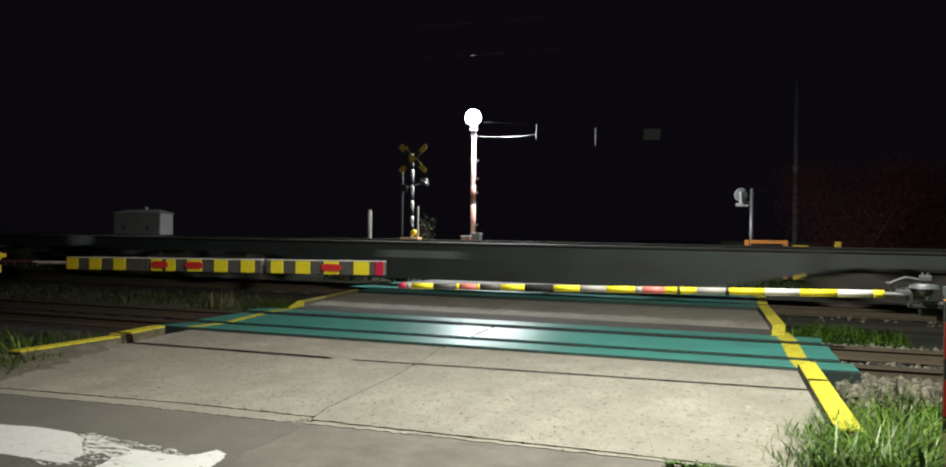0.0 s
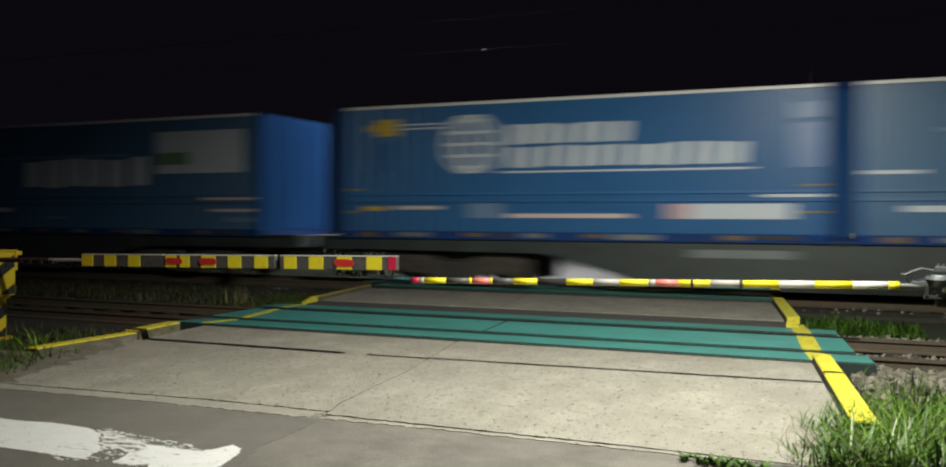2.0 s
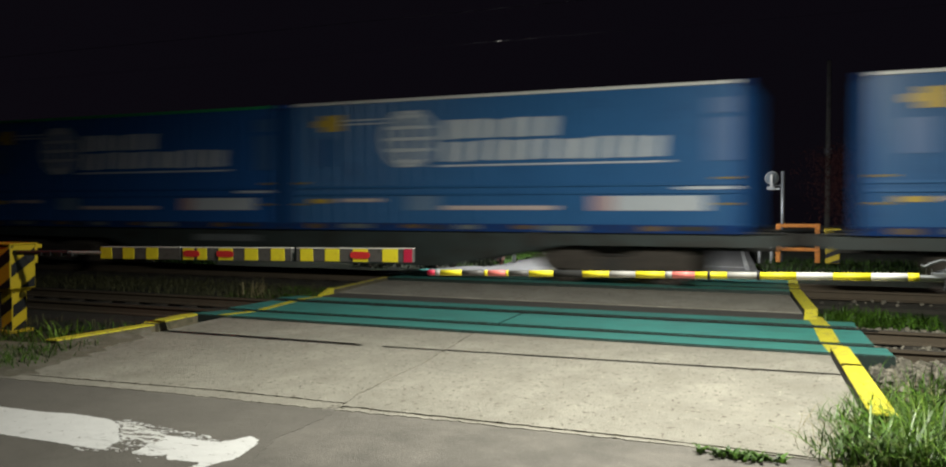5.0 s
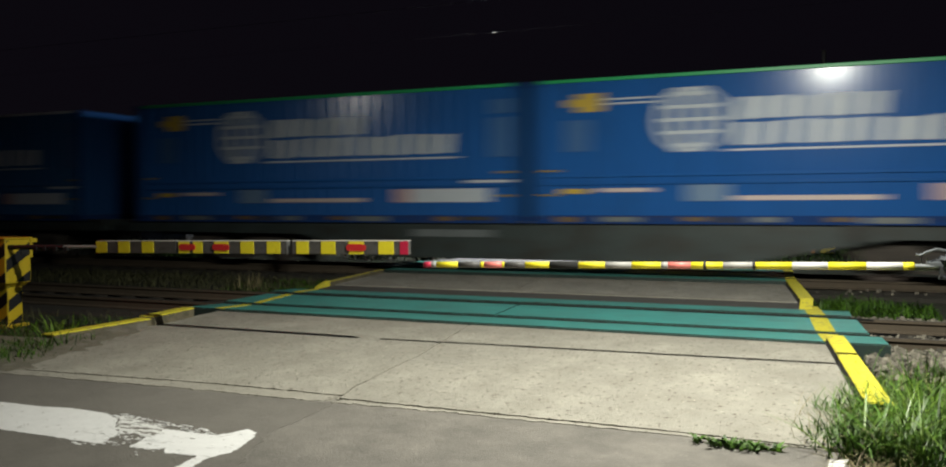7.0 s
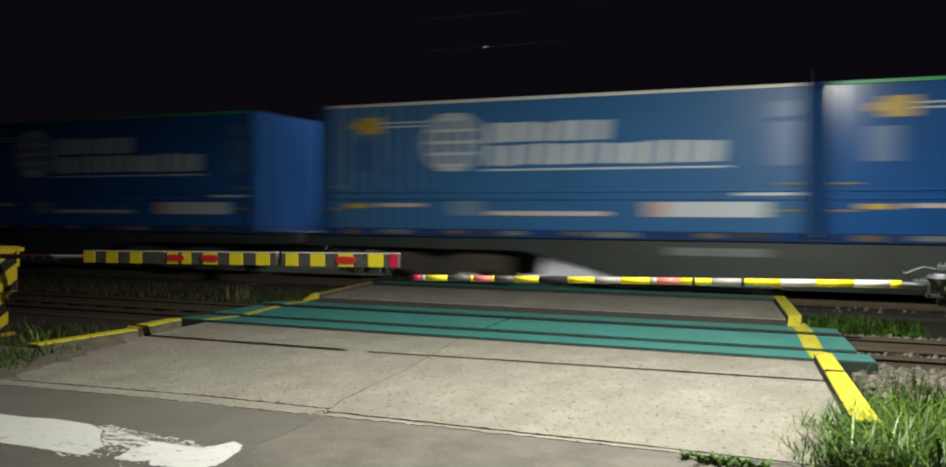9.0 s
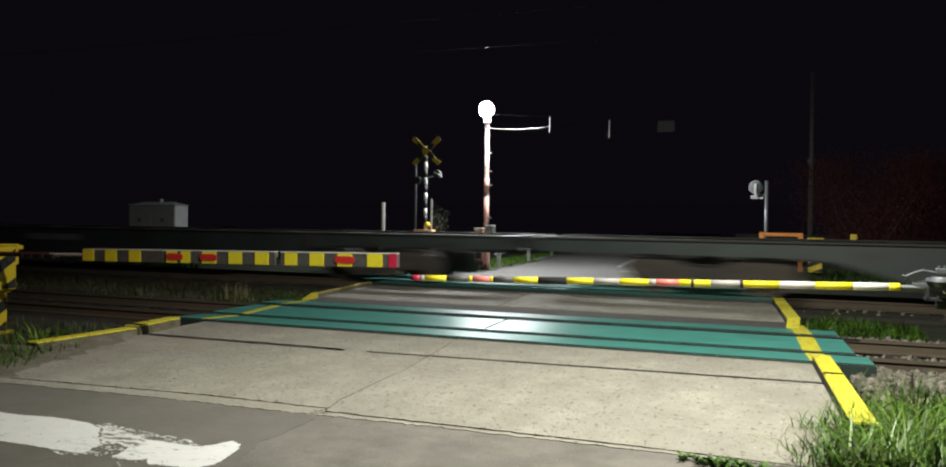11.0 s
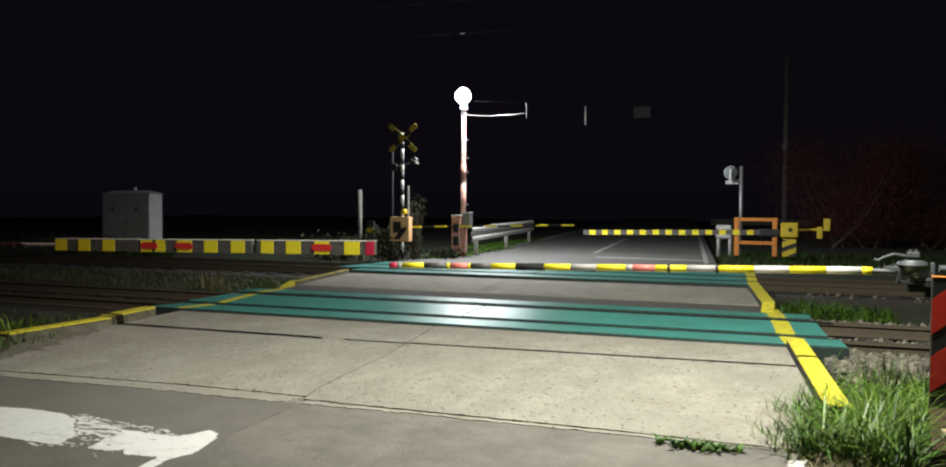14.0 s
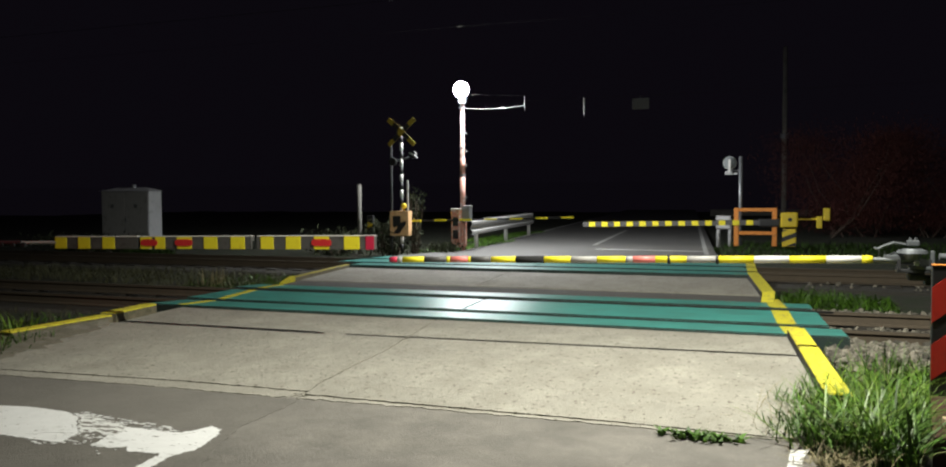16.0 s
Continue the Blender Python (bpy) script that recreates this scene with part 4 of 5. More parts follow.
ob = thing("guard_fence", (-1.9, 24.0, Z_FAR), "orange painted steel guard frame beside the far road", "guard frame")
for x in (0.05, 1.0):
    part("upright", box(B(), x - 0.06, x + 0.06, -0.05, 0.05, 0.0, 1.0, 0.012), "gate_orange", ob)
for z in (0.34, 0.62, 0.95):
    part("crossbar", box(B(), 0.11, 0.94, -0.04, 0.04, z - 0.045, z + 0.045, 0.01), "gate_orange", ob)
ob = thing("gate_machine", (-0.55, 24.0, Z_FAR), "yellow barrier machine with black stripes and a counterweight arm", "gate machine")
part("machine_case", box(B(), -0.2, 0.22, -0.2, 0.2, 0.5, 0.88, 0.04), "gate_yellow", ob)
part("case_hole", tube(B(), (0.03, -0.212, 0.7), (0.03, -0.19, 0.7), 0.05, seg=16), "gate_black", ob)
striped_box(-0.16, 0.18, -0.14, 0.14, 0.0, 0.46, ob, 0.26, 0.4, name="column")
part("counter_arm", tube(B(), (0.2, 0, 0.7), (0.95, 0, 0.72), 0.03, seg=10), "gate_yellow", ob)
bm = box(B(), 0.66, 0.8, -0.1, 0.1, 0.48, 0.78, 0.02)
box(bm, 0.82, 0.98, -0.1, 0.1, 0.68, 0.99, 0.02)
part("counterweight", bm, "gate_yellow", ob, "yellow counterweight blocks")
part("arm_root", box(B(), -0.75, -0.2, -0.08, 0.02, 0.5, 0.72, 0.05), "gate_black", ob)

ob = thing("traffic_mirror", (-1.77, 24.3, Z_FAR), "round traffic mirror seen from its grey back, on a steel post", "traffic mirror")
part("post_shaft", tube(B(), (0, 0, 0), (0, 0, 2.36), 0.05, seg=14), "galvanised", ob, "", True)
bm = ball(B(), (-0.28, -0.05, 2.19), 0.16, (1, 0.3, 1), 20, 12)
part("mirror_disc", bm, "panel_grey", ob, "grey back of the round mirror", True)
part("mirror_bracket", box(B(), -0.31, -0.25, -0.13, -0.1, 1.95, 2.28, 0.01), "bar_white", ob, "pale upright bracket")
part("mirror_rim", tube(B(), (-0.28, -0.03, 2.19), (-0.28, 0.02, 2.19), 0.175, seg=24), "cabinet_grey", ob)
part("mirror_arm", tube(B(), (-0.28, 0, 2.0), (0, 0, 1.98), 0.02, seg=8), "galvanised", ob)
bm = box(B(), -0.4, -0.2, -0.06, -0.04, 1.88, 1.97, 0.004)
box(bm, -0.18, -0.08, -0.06, -0.04, 1.88, 1.93, 0.004)
part("name_plate", bm, "cabinet_grey", ob, "small pale plate")


def relay_cabinet():
    ob = thing("relay_cabinet", (-17.35, 19.0, -0.1), "pale grey trackside equipment cabinet with a hipped roof", "equipment cabinet", turn=0)
    part("case", box(B(), -1.06, 0.58, 0.0, 0.5, 0.0, 1.72, 0.01), "cabinet_grey", ob)
    bm = B()
    vs = [bm.verts.new(p) for p in ((-1.12, -0.06, 1.72), (0.64, -0.06, 1.72), (0.64, 0.56, 1.72), (-1.12, 0.56, 1.72), (-0.7, 0.25, 1.82), (0.3, 0.25, 1.82))]
    for f in ((0, 1, 5, 4), (1, 2, 5), (2, 3, 4, 5), (3, 0, 4), (3, 2, 1, 0)):
        bm.faces.new([vs[i] for i in f])
    bmesh.ops.recalc_face_normals(bm, faces=bm.faces)
    part("cabinet_roof", bm, "cabinet_grey", ob, "shallow grey roof")
    part("vent", tube(B(), (-0.15, 0.26, 1.8), (-0.15, 0.26, 1.9), 0.06, seg=12), "galvanised", ob)
    for x in (-1.04, -0.23):
        d = part("cabinet_door", box(B(), x, x + 0.79, -0.012, 0.0, 0.12, 1.66, 0.004), "cabinet_grey", ob)
        part("louvre", box(B(), x + 0.3, x + 0.42, -0.015, -0.012, 1.26, 1.36), "panel_grey", d)
    part("handle", box(B(), -0.22, -0.2, -0.03, -0.012, 0.86, 1.0), "panel_grey", ob)
    part("plinth", box(B(), -1.09, 0.61, -0.03, 0.53, -0.25, 0.06, 0.01), "grey_post", ob)


relay_cabinet()
ob = thing("marker_post", (-10.87, 20.0, -0.05), "plain grey concrete marker post", "marker post")
part("post_shaft", tube(B(), (0, 0, 0), (0, 0, 1.8), 0.055, seg=12), "grey_post", ob, "", True)
ob = thing("small_sign", (-10.6, 20.1, -0.05), "small yellow and black box on a stake", "trackside box")
part("stake", tube(B(), (0, 0, 0), (0, 0, 0.6), 0.02, seg=8), "dark_iron", ob)
part("sign_box", box(B(), -0.09, 0.09, -0.04, 0.04, 0.55, 1.0, 0.01), "gate_black", ob)
part("sign_band", box(B(), -0.085, 0.085, -0.044, -0.04, 0.68, 0.82), "gate_yellow", ob)
ob = thing("utility_pole", (-1.27, 45, 0), "tall dim grey utility pole standing in a field", "utility pole")
part("pole_shaft", tube(B(), (0, 0, -0.2), (0, 0, 8.5), 0.13, 0.1, 14), "old_concrete", ob, "", True)
part("pole_band", tube(B(), (0, 0, 4.1), (0, 0, 4.35), 0.2, seg=14), "galvanised", ob)
ob = thing("far_wall", (-6.5, 62, 0), "low dark wall across the fields far down the road", "wall")
part("wall_body", box(B(), 0, 6.5, 0, 0.3, -0.1, 0.32, 0.02), "old_concrete", ob)
part("wall_coping", box(B(), -0.03, 6.53, -0.04, 0.34, 0.32, 0.38, 0.01), "old_concrete", ob)


# ---- train ----
def wagon(name="flat_wagon"):
    ob = thing(name, (0, 0, 0), "grey container flat wagon with deep side sills on two bogies", "freight wagon", "wagons of the freight train")
    deep = [(-0.35, 0.98), (-0.35, 0.72), (-1.6, 0.72), (-4.1, 0.71), (-6.5, 0.27), (-13.6, 0.27), (-15.2, 0.7), (-18.8, 0.72), (-20.05, 0.72), (-20.05, 0.98)]
    for s in (-1, 1):
        y = s * 1.16
        part("side_sill", prism(B(), deep, y - 0.03, y + 0.03), "wagon_grey", ob, "deep grey side sill")
        part("sill_flange", box(B(), -20.05, -0.35, y - 0.09, y + 0.09, 0.955, 0.985), "wagon_dark", ob)
        for i in range(9):
            x = -6.9 - i * 0.82
            part("sill_rib", box(B(), x - 0.015, x + 0.015, y + s * 0.03 - 0.02, y + s * 0.03 + 0.02, 0.3, 0.95), "wagon_grey", ob)
        part("data_panel", box(B(), -12.6, -10.9, min(y + s * 0.032, y + s * 0.04), max(y + s * 0.032, y + s * 0.04), 0.68, 0.82), "panel_grey", ob, "pale data panel")
        part("hand_wheel", tube(B(), (-4.6, y + s * 0.04, 0.82), (-4.6, y + s * 0.09, 0.82), 0.16, seg=16), "wagon_dark", ob)
    part("centre_sill", box(B(), -20.0, -0.4, -0.22, 0.22, 0.62, 0.96), "wagon_dark", ob)
    for i in range(11):
        x = -0.8 - i * 1.88
        part("crossbearer", box(B(), x - 0.06, x + 0.06, -1.13, 1.13, 0.84, 0.955), "wagon_dark", ob)
    for x in (-0.35, -20.05):
        part("end_beam", box(B(), x - 0.08, x + 0.08, -1.15, 1.15, 0.72, 0.98, 0.02), "wagon_grey", ob)
    for x0, x1 in ((-0.4, 0.0), (-20.4, -20.0)):
        part("coupler", box(B(), x0, x1, -0.12, 0.12, 0.72, 0.94, 0.03), "wagon_dark", ob)
    part("brake_gear", box(B(), -12.0, -9.0, -0.6, 0.3, 0.4, 0.75, 0.08), "wagon_dark", ob)
    for c in (-3.25, -17.1):
        bg = new("bogie")
        bg.parent = ob
        bg.location = (c, 0, 0)
        for s in (-1, 1):
            y = s * 0.92
            o = [(-1.42, 0.5), (-1.3, 0.66), (-0.5, 0.66), (-0.25, 0.5), (0.25, 0.5), (0.5, 0.66), (1.3, 0.66), (1.42, 0.5), (1.3, 0.3), (0.75, 0.3), (0.4, 0.16), (-0.4, 0.16), (-0.75, 0.3), (-1.3, 0.3)]
            part("side_frame", prism(B(), o, y - 0.06, y + 0.06), "bogie_brown", bg)
            part("spring_nest", box(B(), -0.22, 0.22, y - 0.09, y + 0.1, 0.2, 0.48, 0.03), "wagon_dark", bg)
            part("brake_lever", box(B(), 1.3, 1.55, y - 0.3, y - 0.1, 0.14, 0.58, 0.02), "bogie_brown", bg)
            for x in (-0.95, 0.95):
                bm = tube(B(), (x, s * 0.5, 0.42), (x, s * 0.63, 0.42), 0.42, seg=28)
                tube(bm, (x, s * 0.63, 0.42), (x, s * 0.66, 0.42), 0.16, seg=18)
                part("wheel", bm, "wheel_steel", bg)
                part("axle_box", box(B(), x - 0.14, x + 0.14, y - 0.1, y + 0.1, 0.26, 0.56, 0.03), "bogie_brown", bg)
        for x in (-0.95, 0.95):
            part("axle", tube(B(), (x, -0.6, 0.42), (x, 0.6, 0.42), 0.07, seg=12), "wheel_steel", bg)
        part("bolster", box(B(), -0.2, 0.2, -0.85, 0.85, 0.5, 0.72, 0.03), "wagon_dark", bg)
    return ob


LEN, HGT, HALF = 9.25, 2.6, 1.245


def shipping_box(kind):
    """A long container; x runs from its rear to its front, z up from its floor."""
    colour = {"maker": "steel_blue", "white": "mid_blue", "green": "blue"}[kind]
    label = {"white": "blue freight container with white lettering and a white top rail",
             "green": "blue freight container with white lettering and a green top rail",
             "maker": "steel blue freight container with a large white panel and pale lettering"}[kind]
    ob = thing("freight_container", (0, 0, 0), label, "container", "containers on the train")
    # corrugated side walls
    bm = B()
    for s in (-1, 1):
        pitch, x, o = 0.262, 0.16, []
        while x < LEN - 0.3:
            o += [(x, 0.0), (x + 0.11, 0.0), (x + 0.139, 0.022), (x + 0.233, 0.022)]
            x += pitch
        o += [(LEN - 0.1, 0.022)]
        lo = [bm.verts.new((p, s * (HALF - 0.012 - q), 0.14)) for p, q in o]
        hi = [bm.verts.new((p, s * (HALF - 0.012 - q), HGT - 0.06)) for p, q in o]
        for i in range(len(o) - 1):
            f = (lo[i], lo[i + 1], hi[i + 1], hi[i])
            bm.faces.new(f if s < 0 else f[::-1])
    part("side_wall", bm, colour, ob, "corrugated blue steel side walls")
    bm = box(B(), 0.02, LEN - 0.02, -HALF + 0.06, HALF - 0.06, 0.1, HGT - 0.02)
    part("box_shell", bm, colour, ob)
    for s in (-1, 1):
        y = s * (HALF - 0.02)
        part("top_rail", box(B(), 0.0, LEN, y - 0.03, y + 0.028, HGT - 0.06, HGT, 0.006), "rail_green" if kind == "green" else "rail_white", ob,
             "green top rail" if kind == "green" else "white top rail")
        part("bottom_rail", box(B(), 0.0, LEN, y - 0.03, y + 0.024, 0.0, 0.15, 0.006), "deep_blue", ob, "dark blue bottom rail")
        for z in (0.86, 0.72):
            part("rub_rail", box(B(), 0.1, LEN - 0.1, min(y, y + s * 0.03), max(y, y + s * 0.03), z - 0.025, z + 0.025, 0.006), colour, ob)
        for x in (0.08, LEN - 0.08):
            part("corner_post", box(B(), x - 0.08, x + 0.08, y - 0.06, y + 0.026, 0.0, HGT - 0.06), "door_blue", ob)
            for z in (0.0, HGT - 0.12):
                part("corner_casting", box(B(), x - 0.085, x + 0.085, y - 0.07, y + 0.03, z, z + 0.12, 0.01), "deep_blue", ob)
        for x in (2.2, 4.6, 7.0):
            part("fork_pocket", box(B(), x - 0.3, x + 0.3, y - 0.02, y + 0.0265, 0.02, 0.1), "wagon_dark", ob)
        for k, (u, w) in enumerate(((0.5, 0.35), (1.3, 0.7), (2.75, 0.4), (3.35, 0.3), (3.9, 0.45), (5.1, 0.35), (5.6, 0.8), (7.5, 0.35), (8.0, 0.7))):
            u = u if s < 0 else LEN - u - w
            part("rail_plate", box(B(), u, u + w, *sorted((y + s * 0.022, y + s * 0.036)), 0.03 + 0.012 * (k % 3), 0.125), ("plate_brown", "panel_grey", "plate_brown", "wagon_dark", "panel_grey")[k % 5], ob)
        # printing lies on the wall as thin films
        y0, y1 = (min(s * (HALF - 0.011), s * (HALF - 0.006)), max(s * (HALF - 0.011), s * (HALF - 0.006)))

        def film(name, u0, u1, v0, v1, material, note="", lean=0.0, parent=ob):
            if s > 0:
                u0, u1 = LEN - u1, LEN - u0
            return part(name, prism(B(), [(u0, v0), (u1, v0), (u1 + lean, v1), (u0 + lean, v1)], y0, y1), material, parent, note)

        def letters(name, u0, u1, v0, v1, count, material, lean=0.06, seed=1):
            rnd = random.Random(seed)
            w = (u1 - u0) / count
            bm = B()
            for i in range(count):
                # one plain upright bar for each sign, of uneven width and height
                a = u0 + i * w + w * rnd.uniform(0.0, 0.08)
                b = a + w * rnd.uniform(0.66, 0.86)
                lo, hi = v0 + (v1 - v0) * rnd.uniform(0.0, 0.06), v1 - (v1 - v0) * rnd.uniform(0.0, 0.1)
                if s > 0:
                    a, b = LEN - b, LEN - a
                prism(bm, [(a, lo), (b, lo), (b + lean * (hi - lo), hi), (a + lean * (hi - lo), hi)], y0, y1)
            part(name, bm, material, ob, "row of plain white bars in place of lettering")

        if kind == "maker":
            wp = film("white_panel", 6.4, 8.75, 1.36, 2.28, "print_white", "large white panel")
            wp2 = part("green_mark", prism(B(), [((6.42 if s < 0 else LEN - 7.3), 1.55), ((7.3 if s < 0 else LEN - 6.42), 1.55), ((7.3 if s < 0 else LEN - 6.42), 1.82), ((6.42 if s < 0 else LEN - 7.3), 1.82)],
                                           y0 - 0.002 * (s < 0), y1 + 0.002 * (s > 0)), "print_green", wp, "green mark")
            letters("lettering", 2.35, 6.3, 1.08, 1.76, 6, "print_white", 0.0, 5)
            film("lettering_line", 1.3, 5.6, 1.77, 1.83, "print_pale")
            film("thin_stripe", 7.6, 9.05, 0.77, 0.83, "print_pink")
            film("thin_stripe", 7.85, 9.05, 0.52, 0.58, "print_pink")
            film("thin_stripe", 8.3, 9.05, 0.3, 0.4, "print_pale")
            film("thin_stripe", 0.2, 1.05, 1.12, 1.18, "print_white")
            film("thin_stripe", 0.8, 1.9, 0.52, 0.62, "print_white")
            film("thin_stripe", 3.0, 3.7, 0.35, 0.42, "print_pale")
        else:
            film("yellow_badge", 0.85, 1.32, 2.0, 2.33, "print_yellow", "yellow badge")
            film("yellow_badge", 0.66, 0.85, 2.1, 2.23, "print_yellow", "narrow end of the yellow badge")
            for v in (2.13, 2.21):
                film("thin_stripe", 1.36, 2.3, v - 0.016, v + 0.016, "print_white")
            film("small_print", 0.62, 1.1, 1.3, 1.86, "print_faint", "faint block of small print")
            for u in (0.17, LEN - 0.5):
                for v in (0.5, 0.94):
                    film("thin_stripe", u, u + 0.33, v, v + 0.035, "cross_yellow")
            bm = B()
            cu, cv, rr = 2.86, 1.8, 0.6
            if s > 0:
                cu = LEN - cu
            for k in (-2, -1, 0, 1, 2):
                h = rr * math.sqrt(1 - (k / 2.6) ** 2)
                v = cv + k * 0.22
                prism(bm, [(cu - h, v - 0.03), (cu + h, v - 0.03), (cu + h, v + 0.03), (cu - h, v + 0.03)], y0, y1)
            for k in (-1.5, -0.75, 0, 0.75, 1.5):
                for j in range(6):
                    a0, a1 = -1 + j / 3, -1 + (j + 1) / 3
                    xa, xb = (cu + 0.36 * k * math.sqrt(max(0.0, 1 - a ** 2 * 0.86)) for a in (a0, a1))
                    prism(bm, [(xa - 0.055, cv + a0 * 0.55), (xa + 0.055, cv + a0 * 0.55), (xb + 0.055, cv + a1 * 0.55), (xb - 0.055, cv + a1 * 0.55)], y0 - 0.0006, y1 + 0.0006)
            part("globe_emblem", bm, "print_white", ob, "white globe emblem of crossing bars")
            letters("lettering", 3.56, 5.9, 1.76, 2.14, 7, "print_white", 0.12, 2)
            letters("lettering", 3.56, 7.85, 1.33, 1.74, 13, "print_white", 0.12, 3)
            film("underline", 3.45, 7.95, 1.24, 1.275, "print_white")
            film("thin_stripe", 0.55, 1.05, 0.54, 0.63, "print_yellow")
            film("thin_stripe", 1.25, 2.25, 0.565, 0.635, "print_pink")
            film("pale_panel", 2.8, 3.5, 0.4, 0.68, "print_pale", "pale panel")
            film("thin_stripe", 3.6, 5.9, 0.41, 0.49, "print_pink")
            film("code_label", 6.95, 8.6, 0.4, 0.66, "print_white", "white code label")
            film("code_mark", 6.55, 6.94, 0.4, 0.66, "print_red", "red mark")
            film("thin_stripe", 8.1, 9.25, 0.765, 0.815, "print_white")
            film("small_print", 8.6, 9.06, 1.25, 1.98, "print_faint", "faint block of small print")
            film("small_print", 8.6, 9.06, 2.06, 2.32, "print_faint", "faint block of small print")
    # end doors
    for x, s in ((0.0, -1), (LEN, 1)):
        xa, xb = sorted((x - s * 0.02, x + s * 0.004))
        for y0e, y1e in ((-HALF + 0.082, -0.01), (0.01, HALF - 0.082)):
            part("end_door", box(B(), xa, xb, y0e, y1e, 0.16, HGT - 0.012, 0.004), "door_blue", ob)
        for y in (-0.75, -0.3, 0.3, 0.75):
            part("lock_rod", tube(B(), (x + s * 0.022, y, 0.1), (x + s * 0.022, y, HGT - 0.1), 0.016, seg=8), "door_blue", ob)
        part("end_sill", box(B(), *sorted((x - s * 0.04, x + s * 0.002)), -HALF + 0.05, HALF - 0.05, 0.0, 0.15, 0.004), "deep_blue", ob)
    return ob


LOADS = {0: "MW", 1: "MG", 2: "GG", 3: "WW", 4: "WG", 5: "WW", 6: "GG", 7: "WW", 8: "GW", 9: "GW", 12: "WW"}
KINDS = {"M": "maker", "W": "white", "G": "green"}
moving = []


def train():
    first = {}
    w0 = wagon()
    for n in range(-3, 13):
        w = w0 if n == -3 else copy_thing(w0, pose(0, 0, 0))
        closer = 0.65 if n > 7 else 0.0     # a shorter coupling behind the eighth wagon
        moving.append((w, 0.85 - WAGON * n + closer, Z_FAR))
        for i, k in enumerate(LOADS.get(n, "")):
            c = copy_thing(first[k], pose(0, 0, 0)) if k in first else shipping_box(KINDS[k])
            first.setdefault(k, c)
            gap = {1: 0.35, 7: 0.3}.get(n, 0.2)
            moving.append((c, closer - (0.15 if n == 1 else 0.0) - WAGON * n - (i + 1) * LEN - i * gap, Z_FAR + 0.945))


train()


# ---- plants ----
def blades(name, count, area, hmin, hmax, base, material, label, seed, wide=0.006, lean=0.5, clump=0.0):
    rnd = random.Random(seed)
    verts, faces = [], []
    centres = [(rnd.uniform(area[0], area[1]), rnd.uniform(area[2], area[3])) for _ in range(max(1, int(clump)))]
    for _ in range(count):
        if clump:
            cx, cy = rnd.choice(centres)
            x, y = rnd.gauss(cx, min(0.16, (area[1] - area[0]) * 0.3)), rnd.gauss(cy, min(0.13, (area[3] - area[2]) * 0.5))
        else:
            x, y = rnd.uniform(area[0], area[1]), rnd.uniform(area[2], area[3])
        if not (area[0] - 0.25 < x < area[1] + 0.3 and area[2] - 0.2 < y < area[3] + 0.2):
            continue
        if 0.119 * y - 0.06 < x < 1.8 and 5.0 < y < 6.7:
            continue      # the foot of the striped cover stands here
        h = rnd.uniform(hmin, hmax) * rnd.uniform(0.6, 1.1)
        a = rnd.uniform(0, 2 * math.pi)
        d = Vector((math.cos(a), math.sin(a), 0)) * lean * h * rnd.uniform(0.2, 1.2)
        sd = Vector((-math.sin(a), math.cos(a), 0)) * wide * rnd.uniform(0.6, 1.4)
        z0 = base + height(x, y) - 0.03
        k = len(verts)
        for u in (0.0, 0.35, 0.7):
            c = Vector((x, y, z0 + h * (u - 0.25 * u * u))) + d * u * u
            w = sd * (1 - 0.55 * u)
            verts += [c - w, c + w]
        verts.append(Vector((x, y, z0 + h * 0.72)) + d)
        faces += [(k, k + 1, k + 3, k + 2), (k + 2, k + 3, k + 5, k + 4), (k + 4, k + 5, k + 6)]
    data = bpy.data.meshes.new(name)
    data.from_pydata([tuple(v) for v in verts], [], faces)
    data.materials.append(M[material])
    return tagged(new(name, data), label, "grass", kind="stuff")


blades("tall_grass", 9000, (0.32, 2.8, 5.15, 7.6), 0.22, 0.46, -0.1, "grass", "lush green grass on the verge beside the kerb", 4, 0.005, 0.95, 60)
blades("tall_grass", 2600, (-0.02, 0.6, 5.25, 6.5), 0.14, 0.32, -0.06, "grass", "ragged green grass spilling over the slab edge", 5, 0.0055, 0.85, 20)
blades("dry_stems", 260, (-0.1, 0.9, 5.05, 6.4), 0.1, 0.36, -0.06, "dry_grass", "dry straw stems among the grass", 6, 0.003, 1.1)
blades("dry_stems", 300, (0.25, 2.4, 6.5, 8.3), 0.2, 0.5, -0.1, "dry_grass", "dry straw stems among the grass", 16, 0.003, 0.6)
blades("tall_grass", 260, (0.2, 0.9, 7.6, 8.4), 0.2, 0.5, -0.1, "grass", "thin green stalks growing out of the ballast", 17, 0.004, 0.5, 9)
# a lighter copy of the grass colour paints in the highlights on the blades
blades("tall_grass", 2600, (0.2, 2.6, 5.2, 7.3), 0.2, 0.42, -0.08, "grass_lit", "bent blades coloured as highlights among the green grass", 18, 0.004, 1.3, 40)
blades("tall_grass", 420, (0.06, 0.34, 6.2, 6.9), 0.14, 0.34, -0.05, "grass", "grass leaning over the kerb end", 27, 0.005, 0.9, 10)
blades("low_weeds", 170, (-0.68, -0.38, 5.26, 5.33), 0.03, 0.06, 0.03, "grass", "small leafy weeds along the slab edge", 7, 0.016, 1.3, 6)
blades("middle_grass", 2600, (-0.35, 1.1, 12.6, 14.2), 0.05, 0.2, -0.14, "grass", "short green grass between the tracks", 8, 0.007, 1.0)
blades("middle_grass", 700, (-0.3, 0.9, 12.6, 14.0), 0.14, 0.36, -0.14, "grass", "taller green tufts between the tracks", 49, 0.007, 0.9, 16)
